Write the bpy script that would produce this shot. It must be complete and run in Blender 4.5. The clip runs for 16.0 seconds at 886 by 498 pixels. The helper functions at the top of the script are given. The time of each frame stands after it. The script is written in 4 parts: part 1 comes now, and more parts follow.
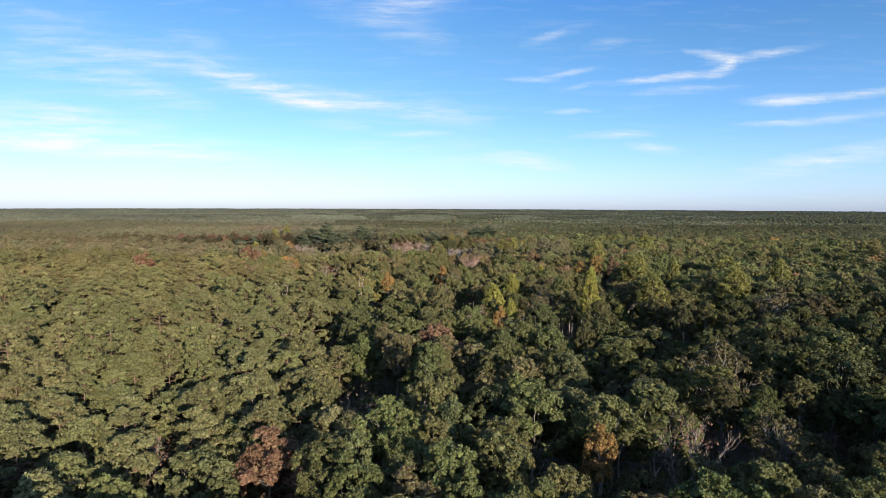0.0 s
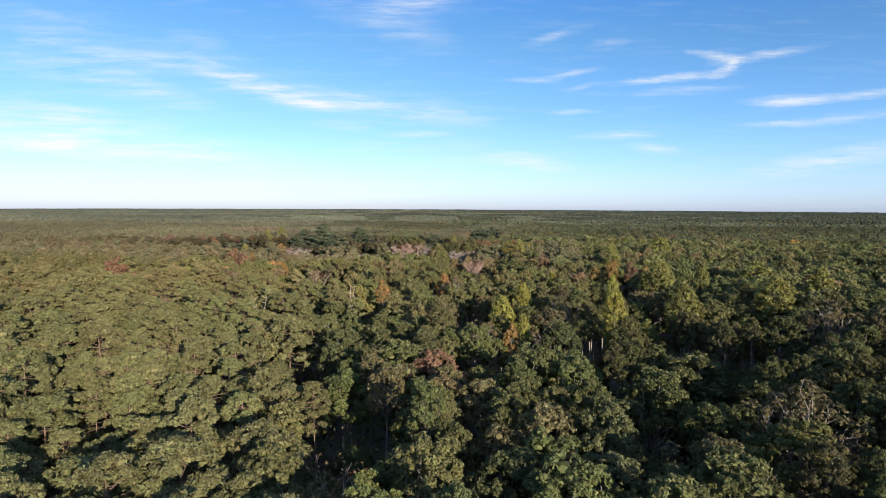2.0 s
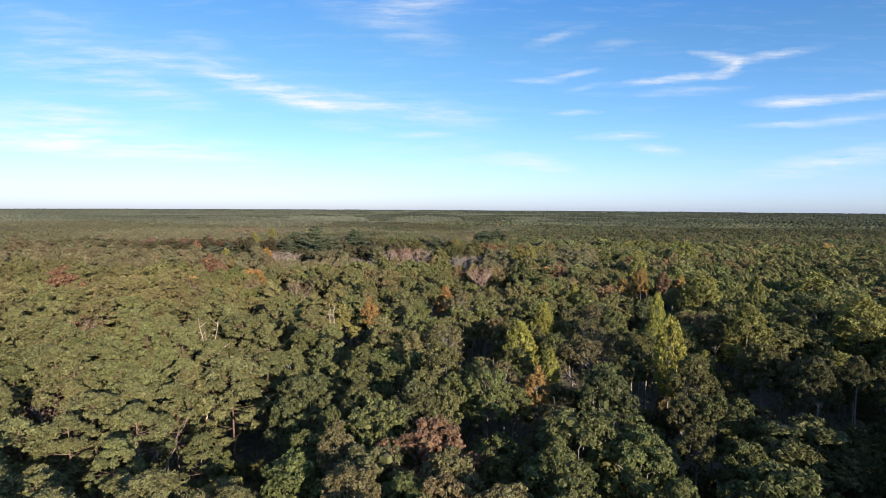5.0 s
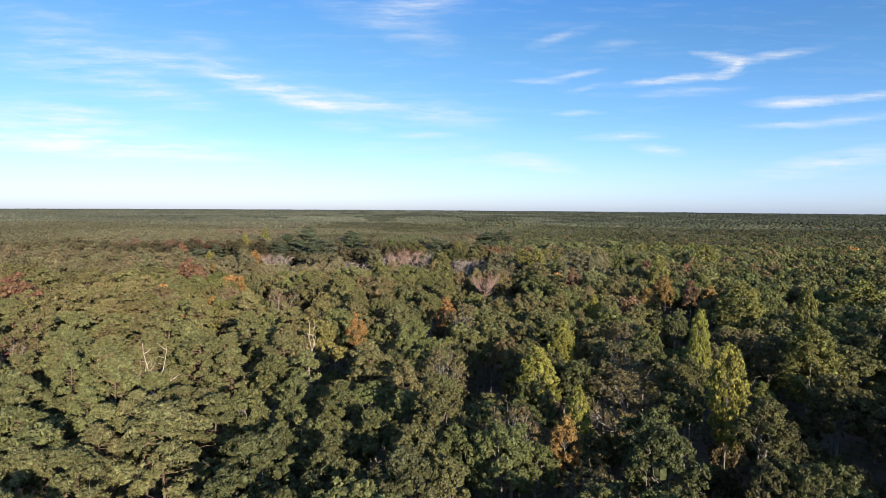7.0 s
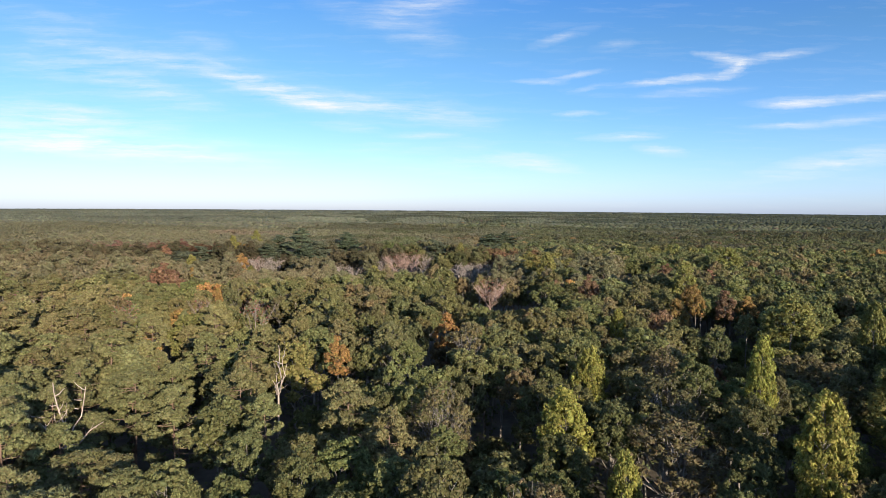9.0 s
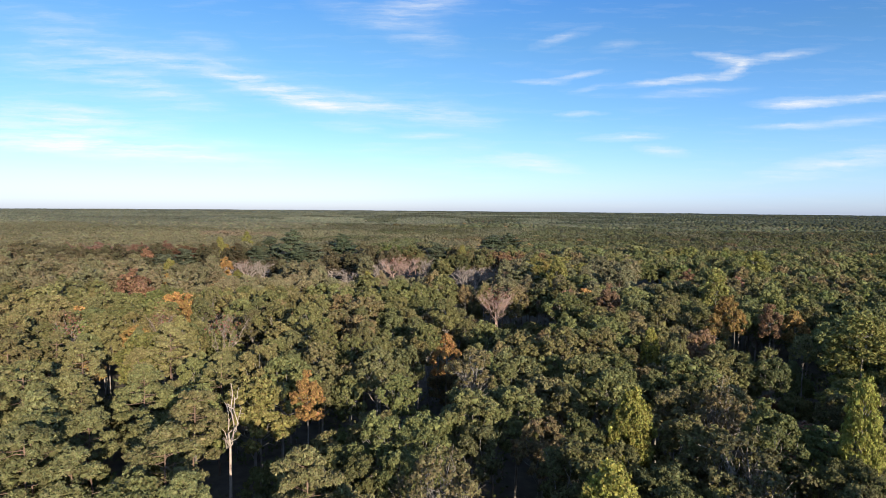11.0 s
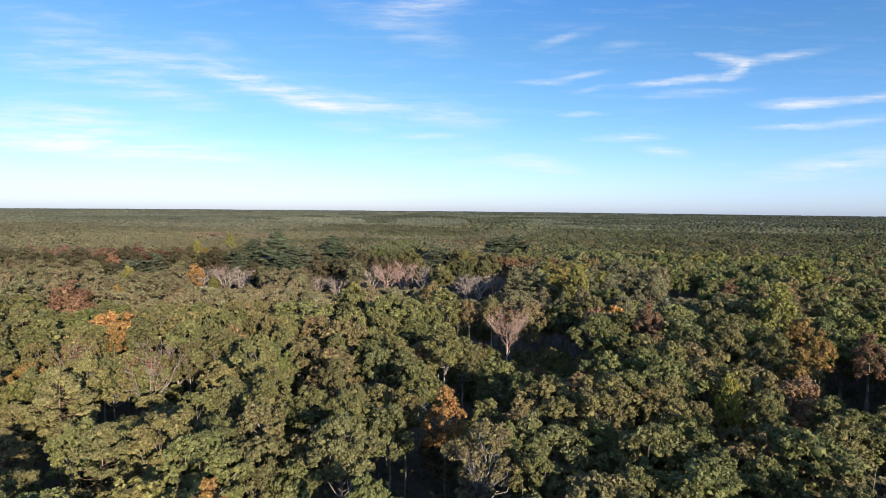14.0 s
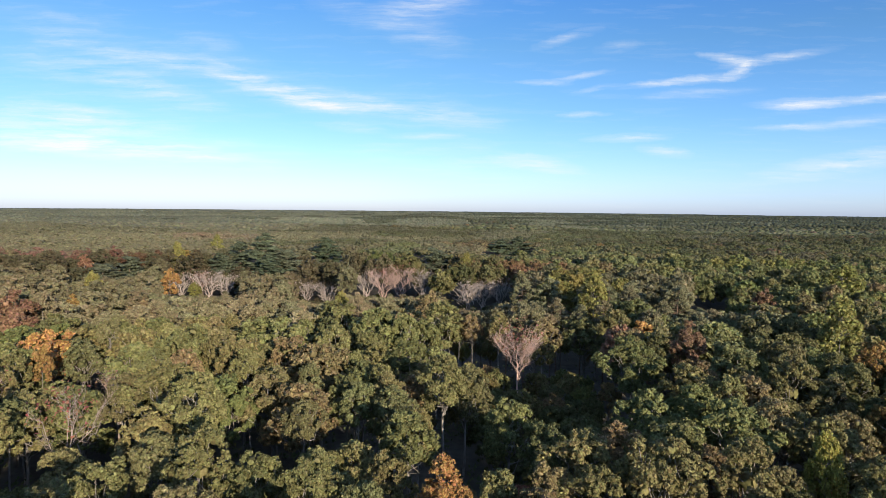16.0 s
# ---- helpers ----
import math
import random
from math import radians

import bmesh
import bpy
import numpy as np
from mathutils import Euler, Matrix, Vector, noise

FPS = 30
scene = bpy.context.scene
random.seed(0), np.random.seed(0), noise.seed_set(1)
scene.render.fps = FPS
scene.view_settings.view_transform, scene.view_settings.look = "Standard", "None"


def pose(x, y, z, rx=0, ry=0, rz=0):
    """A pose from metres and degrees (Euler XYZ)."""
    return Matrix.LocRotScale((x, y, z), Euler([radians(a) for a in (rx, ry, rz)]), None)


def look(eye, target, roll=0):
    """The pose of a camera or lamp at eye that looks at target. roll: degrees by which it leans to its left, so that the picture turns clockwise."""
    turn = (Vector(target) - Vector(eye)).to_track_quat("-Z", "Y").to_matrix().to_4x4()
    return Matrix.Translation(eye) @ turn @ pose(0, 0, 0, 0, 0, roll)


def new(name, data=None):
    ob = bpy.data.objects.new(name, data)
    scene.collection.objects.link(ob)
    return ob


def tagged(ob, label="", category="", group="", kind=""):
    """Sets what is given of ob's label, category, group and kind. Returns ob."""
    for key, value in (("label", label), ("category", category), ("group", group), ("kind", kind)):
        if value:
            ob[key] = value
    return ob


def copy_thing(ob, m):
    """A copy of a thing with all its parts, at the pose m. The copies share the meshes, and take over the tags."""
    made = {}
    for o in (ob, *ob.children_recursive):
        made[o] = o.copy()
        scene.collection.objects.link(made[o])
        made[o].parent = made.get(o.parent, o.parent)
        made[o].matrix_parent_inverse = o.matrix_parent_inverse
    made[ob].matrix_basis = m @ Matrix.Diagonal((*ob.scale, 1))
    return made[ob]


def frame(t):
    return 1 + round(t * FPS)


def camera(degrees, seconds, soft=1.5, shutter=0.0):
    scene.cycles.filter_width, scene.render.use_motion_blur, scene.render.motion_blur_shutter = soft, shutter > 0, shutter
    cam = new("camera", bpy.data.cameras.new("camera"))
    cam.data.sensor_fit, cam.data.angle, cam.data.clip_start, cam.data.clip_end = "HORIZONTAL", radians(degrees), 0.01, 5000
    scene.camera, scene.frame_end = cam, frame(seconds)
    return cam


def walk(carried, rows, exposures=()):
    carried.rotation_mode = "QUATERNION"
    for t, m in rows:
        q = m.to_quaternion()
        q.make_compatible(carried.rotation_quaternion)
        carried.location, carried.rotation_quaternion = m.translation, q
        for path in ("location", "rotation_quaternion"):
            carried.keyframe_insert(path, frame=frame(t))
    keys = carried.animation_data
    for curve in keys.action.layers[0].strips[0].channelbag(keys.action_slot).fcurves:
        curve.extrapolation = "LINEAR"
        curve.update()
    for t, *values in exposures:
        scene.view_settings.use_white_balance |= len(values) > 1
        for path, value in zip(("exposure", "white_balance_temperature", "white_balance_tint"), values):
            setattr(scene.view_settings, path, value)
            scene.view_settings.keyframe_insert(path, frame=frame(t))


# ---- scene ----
# Flight: a steady glide forwards, sinking a little, drifting slowly in yaw and roll.
cam = camera(75.0, 16.0, soft=0.5)
EXPOSURE = 0.75


def flight(t):
    u = t / 16
    yaw = -0.179 - 1.411 * u + 0.395 * u * u
    pitch = -4.411 + 0.391 * u - 0.153 * u * u
    roll = 0.218 + 0.426 * u - 0.047 * u * u
    eye = Vector((0.1 * u * (1 - u), 0.95 + 131.36 * u + 4.9 * u * (1 - u), 33.2 - 0.73 * u - 0.18 * u * u))
    a, p = radians(yaw), radians(pitch)
    way = Vector((math.sin(a) * math.cos(p), math.cos(a) * math.cos(p), math.sin(p)))
    return look(eye, eye + way * 10, roll)


walk(cam, [(t, flight(t)) for t in range(0, 17)], exposures=[(0, EXPOSURE), (16, EXPOSURE)])

# ---- light ----
SUN_ELEVATION, SUN_TURN = radians(14.5), radians(29)  # low sun behind the flight, to its right
sun_way = Vector((-math.sin(SUN_TURN) * math.cos(SUN_ELEVATION), math.cos(SUN_TURN) * math.cos(SUN_ELEVATION), -math.sin(SUN_ELEVATION)))
sun = new("sun", bpy.data.lights.new("sun", "SUN"))
sun.data.energy, sun.data.angle, sun.data.color = 5.0, radians(0.55), (1.0, 0.87, 0.68)
sun.matrix_world = look(Vector((0, 0, 100)), Vector((0, 0, 100)) + sun_way)

CIRRUS_HIGH = [  # across, up, half length, half width, turn, density
    (-0.527, 0.259, 0.069, 0.0118, -8, 0.36),
    (-0.410, 0.239, 0.080, 0.0162, -15.1, 0.38),
    (-0.290, 0.203, 0.099, 0.0133, -15.0, 0.55),
    (-0.262, 0.186, 0.061, 0.0088, -7.0, 0.45),
    (-0.146, 0.179, 0.085, 0.0133, -7.0, 0.45),
    (-0.025, 0.162, 0.080, 0.0133, -7.9, 0.42),
    (-0.419, 0.286, 0.041, 0.0147, -6.3, 0.35),
    (-0.095, 0.339, 0.054, 0.0221, 18.7, 0.38),
    (-0.030, 0.353, 0.060, 0.0192, 7.0, 0.38),
    (-0.047, 0.298, 0.053, 0.0265, -13.9, 0.33),
    (-0.188, 0.344, 0.049, 0.0206, -14.7, 0.2),
    (0.191, 0.295, 0.043, 0.0074, 16.2, 0.5),
    (-0.634, 0.273, 0.073, 0.0120, -13.6, 0.2),
]
CIRRUS_LEFT = [  # across, up, half length, half width, turn, density
    (-0.675, 0.311, 0.090, 0.0177, -11.6, 0.2),
    (-0.655, 0.237, 0.121, 0.0192, -10.9, 0.28),
    (-0.493, 0.200, 0.099, 0.0162, -15.7, 0.3),
    (-0.682, 0.154, 0.138, 0.0206, -2.9, 0.6),
    (-0.655, 0.109, 0.199, 0.0147, -3.4, 1.0),
    (-0.428, 0.092, 0.109, 0.0133, -6.1, 0.35),
    (-0.046, 0.130, 0.052, 0.0059, 0.9, 0.45),
    (-0.173, 0.142, 0.046, 0.0074, -5.0, 0.4),
    (-0.136, 0.108, 0.049, 0.0074, 3.8, 0.25),
    (0.043, 0.115, 0.043, 0.0088, -7.0, 0.2),
    (0.144, 0.085, 0.059, 0.0118, -8.0, 0.8),
    (0.019, 0.079, 0.123, 0.0265, -6.0, 0.25),
    (-0.010, 0.182, 0.037, 0.0118, -10.9, 0.2),
]
CIRRUS_RIGHT = [  # across, up, half length, half width, turn, density
    (0.174, 0.222, 0.035, 0.0074, -0.7, 0.48),
    (0.231, 0.232, 0.049, 0.0074, 12.1, 0.42),
    (0.293, 0.280, 0.033, 0.0147, 8.6, 0.25),
    (0.365, 0.221, 0.057, 0.0088, 6.9, 0.55),
    (0.444, 0.230, 0.055, 0.0118, 7.2, 0.58),
    (0.494, 0.243, 0.027, 0.0133, 29.0, 0.7),
    (0.479, 0.263, 0.042, 0.0103, -6.9, 0.75),
    (0.561, 0.264, 0.076, 0.0118, 8.8, 0.5),
    (0.435, 0.206, 0.079, 0.0118, 4.2, 0.3),
    (0.594, 0.189, 0.058, 0.0133, 1.5, 0.7),
    (0.708, 0.197, 0.109, 0.0118, 5.9, 0.6),
    (0.590, 0.149, 0.065, 0.0074, 0.3, 0.4),
    (0.709, 0.162, 0.110, 0.0133, 6.9, 0.32),
    (0.317, 0.129, 0.059, 0.0103, 2.0, 0.6),
    (0.240, 0.168, 0.036, 0.0070, 1.0, 0.55),
    (0.262, 0.212, 0.030, 0.0070, 9.0, 0.35),
    (0.380, 0.106, 0.036, 0.0147, -6.5, 0.5),
    (0.696, 0.092, 0.133, 0.0265, 10.3, 0.6),
]


def build_world():
    world = bpy.data.worlds.new("sky")
    world.use_nodes = True
    scene.world = world
    nt = world.node_tree
    nt.nodes.clear()
    N, L = nt.nodes.new, nt.links.new

    def math_node(op, a, b=None, clamp=False):
        n = N("ShaderNodeMath")
        n.operation, n.use_clamp = op, clamp
        for i, v in enumerate((a, b)):
            if v is None:
                continue
            if isinstance(v, (int, float)):
                n.inputs[i].default_value = v
            else:
                L(v, n.inputs[i])
        return n.outputs[0]

    sky = N("ShaderNodeTexSky")
    sky.sky_type, sky.sun_disc = "NISHITA", False
    sky.sun_elevation, sky.sun_rotation = SUN_ELEVATION, radians(180) - SUN_TURN
    sky.altitude, sky.air_density, sky.dust_density, sky.ozone_density = 30, 1.0, 0.6, 1.5

    tc = N("ShaderNodeTexCoord")
    sep = N("ShaderNodeSeparateXYZ")
    L(tc.outputs["Generated"], sep.inputs[0])
    x, y, z = sep.outputs
    lifted = N("ShaderNodeCombineXYZ")
    L(x, lifted.inputs[0])
    L(y, lifted.inputs[1])
    L(math_node("ADD", z, SKYLINE), lifted.inputs[2])
    L(lifted.outputs[0], sky.inputs[0])
    # balance of the sky from the horizon up
    ramp = N("ShaderNodeValToRGB")
    L(math_node("MULTIPLY", math_node("MAXIMUM", math_node("ADD", z, SKYLINE), 0.0), 2.0), ramp.inputs[0])
    stops = SKY_BALANCE
    while len(ramp.color_ramp.elements) < len(stops):
        ramp.color_ramp.elements.new(0.5)
    for e, (at, col) in zip(ramp.color_ramp.elements, stops):
        e.position, e.color = at, (*col, 1)
    graded = N("ShaderNodeMix")
    graded.data_type, graded.blend_type = "RGBA", "MULTIPLY"
    graded.inputs[0].default_value = 1.0
    cool = N("ShaderNodeMix")
    cool.data_type, cool.blend_type = "RGBA", "MULTIPLY"
    L(math_node("MULTIPLY", math_node("ADD", x, 0.15), 1.6, True), cool.inputs[0])
    L(sky.outputs[0], cool.inputs[6])
    cool.inputs[7].default_value = (0.88, 0.955, 1.08, 1)
    L(cool.outputs[2], graded.inputs[6])
    gain = N("ShaderNodeVectorMath")
    gain.operation = "SCALE"
    side = math_node("MULTIPLY", math_node("MAXIMUM", x, 0.0), math_node("SUBTRACT", 1.0, math_node("MULTIPLY", z, 4.0), True))
    L(math_node("ADD", math_node("MULTIPLY", side, 0.6), SKY_GAIN), gain.inputs["Scale"])
    L(ramp.outputs[0], gain.inputs[0])
    L(gain.outputs[0], graded.inputs[7])

    # cirrus, on a plane of directions
    front = math_node("MAXIMUM", y, 0.02)
    flat = N("ShaderNodeCombineXYZ")
    L(math_node("ADD", math_node("DIVIDE", x, front), 0.0235), flat.inputs[0])
    L(math_node("ADD", math_node("DIVIDE", z, front), SKYLINE), flat.inputs[1])
    warp = N("ShaderNodeTexNoise")
    warp.inputs["Scale"].default_value, warp.inputs["Detail"].default_value = 9.0, 5.0
    L(flat.outputs[0], warp.inputs["Vector"])
    off = N("ShaderNodeVectorMath")
    off.operation = "MULTIPLY_ADD"
    L(warp.outputs["Color"], off.inputs[0])
    off.inputs[1].default_value, off.inputs[2].default_value = (0.034, 0.010, 0), (-0.034, -0.009, 0)
    fine = N("ShaderNodeTexNoise")
    fine.inputs["Scale"].default_value, fine.inputs["Detail"].default_value, fine.inputs["Roughness"].default_value = 34.0, 6.0, 0.65
    L(flat.outputs[0], fine.inputs["Vector"])
    off2 = N("ShaderNodeVectorMath")
    off2.operation = "MULTIPLY_ADD"
    L(fine.outputs["Color"], off2.inputs[0])
    off2.inputs[1].default_value = (0.036, 0.007, 0)
    L(off.outputs[0], off2.inputs[2])
    moved = N("ShaderNodeVectorMath")
    L(flat.outputs[0], moved.inputs[0])
    L(off2.outputs[0], moved.inputs[1])
    total = None
    low = [(u + 0.017, v, ln * 1.15, w * 1.5, turn, d * 0.58) for u, v, ln, w, turn, d in CIRRUS_HIGH + CIRRUS_LEFT]
    veils = [(u + 0.025, v + 0.004, ln * 1.5, w * 3.2, turn, d * 0.24) for u, v, ln, w, turn, d in CIRRUS_HIGH + CIRRUS_LEFT if ln > 0.055 and u < 0]
    strands = [(u + 0.01, v + w * 1.2, ln * 0.8, w * 0.5, turn - 3, d * 0.26) for u, v, ln, w, turn, d in CIRRUS_HIGH + CIRRUS_LEFT if ln > 0.075]
    strokes = low + strands + [(u, v, ln * 1.08, w * 0.95, turn, d * 0.72) for u, v, ln, w, turn, d in CIRRUS_RIGHT]
    for cu, cv, length, width, turn, density in strokes + veils:
        mp = N("ShaderNodeMapping")
        mp.vector_type = "TEXTURE"
        L(moved.outputs[0], mp.inputs["Vector"])
        mp.inputs["Location"].default_value = (cu, cv, 0)
        mp.inputs["Rotation"].default_value = (0, 0, radians(turn))
        mp.inputs["Scale"].default_value = (length * 1.4, width * 0.95, 1)
        g = N("ShaderNodeTexGradient")
        g.gradient_type = "SPHERICAL"
        L(mp.outputs[0], g.inputs[0])
        n = N("ShaderNodeMath")
        n.operation = "MULTIPLY_ADD"
        L(g.outputs[1], n.inputs[0])
        n.inputs[1].default_value = density * 1.25
        if total is None:
            n.inputs[2].default_value = 0
        else:
            L(total, n.inputs[2])
        total = n.outputs[0]
    # fibres
    stretch = N("ShaderNodeMapping")
    L(moved.outputs[0], stretch.inputs["Vector"])
    stretch.inputs["Rotation"].default_value = (0, 0, radians(9))
    stretch.inputs["Scale"].default_value = (6, 60, 1)
    fib = N("ShaderNodeTexNoise")
    fib.inputs["Scale"].default_value, fib.inputs["Detail"].default_value, fib.inputs["Roughness"].default_value = 1.3, 7.0, 0.62
    L(stretch.outputs[0], fib.inputs["Vector"])
    veil = math_node("MULTIPLY", math_node("SUBTRACT", fib.outputs["Fac"], 0.52, True), 0.35)
    fibre = math_node("MULTIPLY", total, math_node("MULTIPLY", math_node("SUBTRACT", fib.outputs["Fac"], 0.31, True), 3.7))
    cover = math_node("ADD", fibre, veil, True)
    ahead = math_node("MULTIPLY", math_node("SUBTRACT", y, 0.05), 6.0, True)
    cover = math_node("MULTIPLY", cover, ahead)
    mix = N("ShaderNodeMix")
    mix.data_type = "RGBA"
    L(cover, mix.inputs[0])
    L(graded.outputs[2], mix.inputs[6])
    mix.inputs[7].default_value = CLOUD_COLOUR
    bg = N("ShaderNodeBackground")
    bg.inputs[1].default_value = SKY_STRENGTH
    L(mix.outputs[2], bg.inputs[0])
    out = N("ShaderNodeOutputWorld")
    L(bg.outputs[0], out.inputs[0])


SKY_STRENGTH = 0.084
SKYLINE = 0.0098  # how far the skyline lies below level
SKY_GAIN = 2.2
SKY_BALANCE = [(0.0, (0.43, 0.515, 0.96)), (0.1, (0.405, 0.49, 0.755)), (0.306, (0.32, 0.457, 0.617)), (0.54, (0.28, 0.442, 0.579)), (0.67, (0.235, 0.428, 0.637)), (0.8, (0.34, 0.49, 0.67)), (1.0, (0.75, 0.76, 0.82))]
CLOUD_COLOUR = (6.9, 7.0, 7.1, 1)
build_world()

# ---- materials ----


def nodes_of(name):
    m = bpy.data.materials.new(name)
    m.use_nodes = True
    nt = m.node_tree
    nt.nodes.clear()
    return m, nt, nt.nodes.new, nt.links.new


def leaf_material(name, through_light, spread, source, gloss=0.16, grain=1.0):
    """Foliage: the tint comes from the object's colour or, in joined woods, from each tree's own tint."""
    m, nt, N, L = nodes_of(name)
    if source == "object":
        info = N("ShaderNodeObjectInfo")
        tint = info.outputs["Color"]
    else:
        info = N("ShaderNodeAttribute")
        info.attribute_name = "tint"
        tint = info.outputs["Color"]
    geo = N("ShaderNodeNewGeometry")
    rnd = geo.outputs["Random Per Island"]
    hsv = N("ShaderNodeHueSaturation")
    L(tint, hsv.inputs["Color"])
    for socket, lo, hi in (("Hue", 0.5 - 0.035, 0.5 + 0.02), ("Value", 1 - spread, 1 + spread)):
        mr = N("ShaderNodeMapRange")
        mr.inputs["To Min"].default_value, mr.inputs["To Max"].default_value = lo, hi
        if socket == "Hue":
            wn = N("ShaderNodeTexWhiteNoise")
            wn.noise_dimensions = "1D"
            L(rnd, wn.inputs["W"])
            L(wn.outputs["Value"], mr.inputs["Value"])
        else:
            L(rnd, mr.inputs["Value"])
        L(mr.outputs[0], hsv.inputs[socket])
    # patches of older and fresher leaves, and the grain of single leaves
    tc = N("ShaderNodeTexCoord")
    grains = []
    for scale, lo, hi in ((0.55, 0.8, 1.2), (2.6, 0.7, 1.3)):
        no = N("ShaderNodeTexNoise")
        no.inputs["Scale"].default_value, no.inputs["Detail"].default_value = scale, 2.0
        L(tc.outputs["Object"], no.inputs["Vector"])
        mr = N("ShaderNodeMapRange")
        mr.inputs["From Min"].default_value, mr.inputs["From Max"].default_value = 0.32, 0.68
        mr.inputs["To Min"].default_value, mr.inputs["To Max"].default_value = 1 - (1 - lo) * grain, 1 + (hi - 1) * grain
        L(no.outputs["Fac"], mr.inputs["Value"])
        grains.append((no, mr.outputs[0]))
    last = hsv.outputs[0]
    for no, factor in grains:
        mul = N("ShaderNodeVectorMath")
        mul.operation = "SCALE"
        L(last, mul.inputs[0])
        L(factor, mul.inputs["Scale"])
        last = mul.outputs[0]
    p = N("ShaderNodeBsdfPrincipled")
    p.inputs["Roughness"].default_value = 0.55
    p.inputs["Specular IOR Level"].default_value = gloss
    L(mul.outputs[0], p.inputs["Base Color"])
    tr = N("ShaderNodeBsdfTranslucent")
    L(mul.outputs[0], tr.inputs[0])
    mx = N("ShaderNodeMixShader")
    mx.inputs[0].default_value = through_light
    L(p.outputs[0], mx.inputs[1])
    L(tr.outputs[0], mx.inputs[2])
    out = N("ShaderNodeOutputMaterial")
    L(mx.outputs[0], out.inputs[0])
    return m


def grain_material(name, dark, light, scale, rough, bump=0.3, squash=(1, 1, 1)):
    """Bark, soil and litter: two sizes of noise between two colours, with relief."""
    m, nt, N, L = nodes_of(name)
    tc = N("ShaderNodeTexCoord")
    mp = N("ShaderNodeMapping")
    mp.inputs["Scale"].default_value = squash
    L(tc.outputs["Object"], mp.inputs["Vector"])
    fine, broad = N("ShaderNodeTexNoise"), N("ShaderNodeTexNoise")
    for n, s, d in ((fine, scale, 6.0), (broad, scale * 0.13, 3.0)):
        n.inputs["Scale"].default_value, n.inputs["Detail"].default_value = s, d
        L(mp.outputs[0], n.inputs["Vector"])
    add = N("ShaderNodeMath")
    add.operation = "MULTIPLY_ADD"
    L(fine.outputs["Fac"], add.inputs[0])
    add.inputs[1].default_value = 0.6
    half = N("ShaderNodeMath")
    half.operation = "MULTIPLY"
    L(broad.outputs["Fac"], half.inputs[0])
    half.inputs[1].default_value = 0.4
    L(half.outputs[0], add.inputs[2])
    ramp = N("ShaderNodeValToRGB")
    ramp.color_ramp.elements[0].position, ramp.color_ramp.elements[0].color = 0.32, (*dark, 1)
    ramp.color_ramp.elements[1].position, ramp.color_ramp.elements[1].color = 0.68, (*light, 1)
    L(add.outputs[0], ramp.inputs[0])
    p = N("ShaderNodeBsdfPrincipled")
    p.inputs["Roughness"].default_value = rough
    L(ramp.outputs[0], p.inputs["Base Color"])
    bp = N("ShaderNodeBump")
    bp.inputs["Strength"].default_value = bump
    L(fine.outputs["Fac"], bp.inputs["Height"])
    L(bp.outputs[0], p.inputs["Normal"])
    out = N("ShaderNodeOutputMaterial")
    L(p.outputs[0], out.inputs[0])
    return m


LEAF = leaf_material("broad_leaves", 0.28, 0.36, "object", 0.13)
NEEDLE = leaf_material("pine_needles", 0.18, 0.3, "object", 0.1)
WOOD_LEAF = leaf_material("woods_leaves", 0.28, 0.2, "tint", 0.1, 0.6)
BARK = grain_material("grey_bark", (0.12, 0.105, 0.09), (0.34, 0.30, 0.265), 5.0, 0.9, 0.5, (1, 1, 0.25))
PINE_BARK = grain_material("pine_bark", (0.09, 0.055, 0.04), (0.27, 0.18, 0.13), 4.0, 0.9, 0.6, (1, 1, 0.3))
BARE_BARK = grain_material("bare_twigs", (0.31, 0.25, 0.22), (0.55, 0.46, 0.41), 3.0, 0.85, 0.3)
THIN_BARK = grain_material("thin_twigs", (0.20, 0.15, 0.13), (0.42, 0.34, 0.30), 3.0, 0.85, 0.3)
PINK_BARK = grain_material("reddish_twigs", (0.34, 0.22, 0.18), (0.56, 0.40, 0.34), 3.0, 0.85, 0.3)
DEAD_WOOD = grain_material("weathered_wood", (0.30, 0.23, 0.19), (0.60, 0.50, 0.43), 3.0, 0.85, 0.4, (1, 1, 0.3))
LITTER = grain_material("forest_floor", (0.06, 0.052, 0.040), (0.15, 0.122, 0.088), 0.8, 0.95, 0.6)

# ---- mesh making ----
rng = np.random.default_rng(7)


def mesh_from(name, verts, quads, material, tints=None):
    """A mesh of quads or of triangles, quickly."""
    me = bpy.data.meshes.new(name)
    verts, quads = np.asarray(verts, np.float32), np.asarray(quads, np.int32)
    me.vertices.add(len(verts))
    me.vertices.foreach_set("co", verts.ravel())
    me.loops.add(quads.size)
    me.loops.foreach_set("vertex_index", quads.ravel())
    me.polygons.add(len(quads))
    me.polygons.foreach_set("loop_start", np.arange(0, quads.size, quads.shape[1], dtype=np.int32))
    if tints is not None:
        at = me.attributes.new("tint", "FLOAT_COLOR", "FACE")
        at.data.foreach_set("color", np.asarray(tints, np.float32).ravel())
    me.update(calc_edges=True)
    me.materials.append(material)
    return me


def unit(v):
    return v / np.maximum(np.linalg.norm(v, axis=-1, keepdims=True), 1e-6)


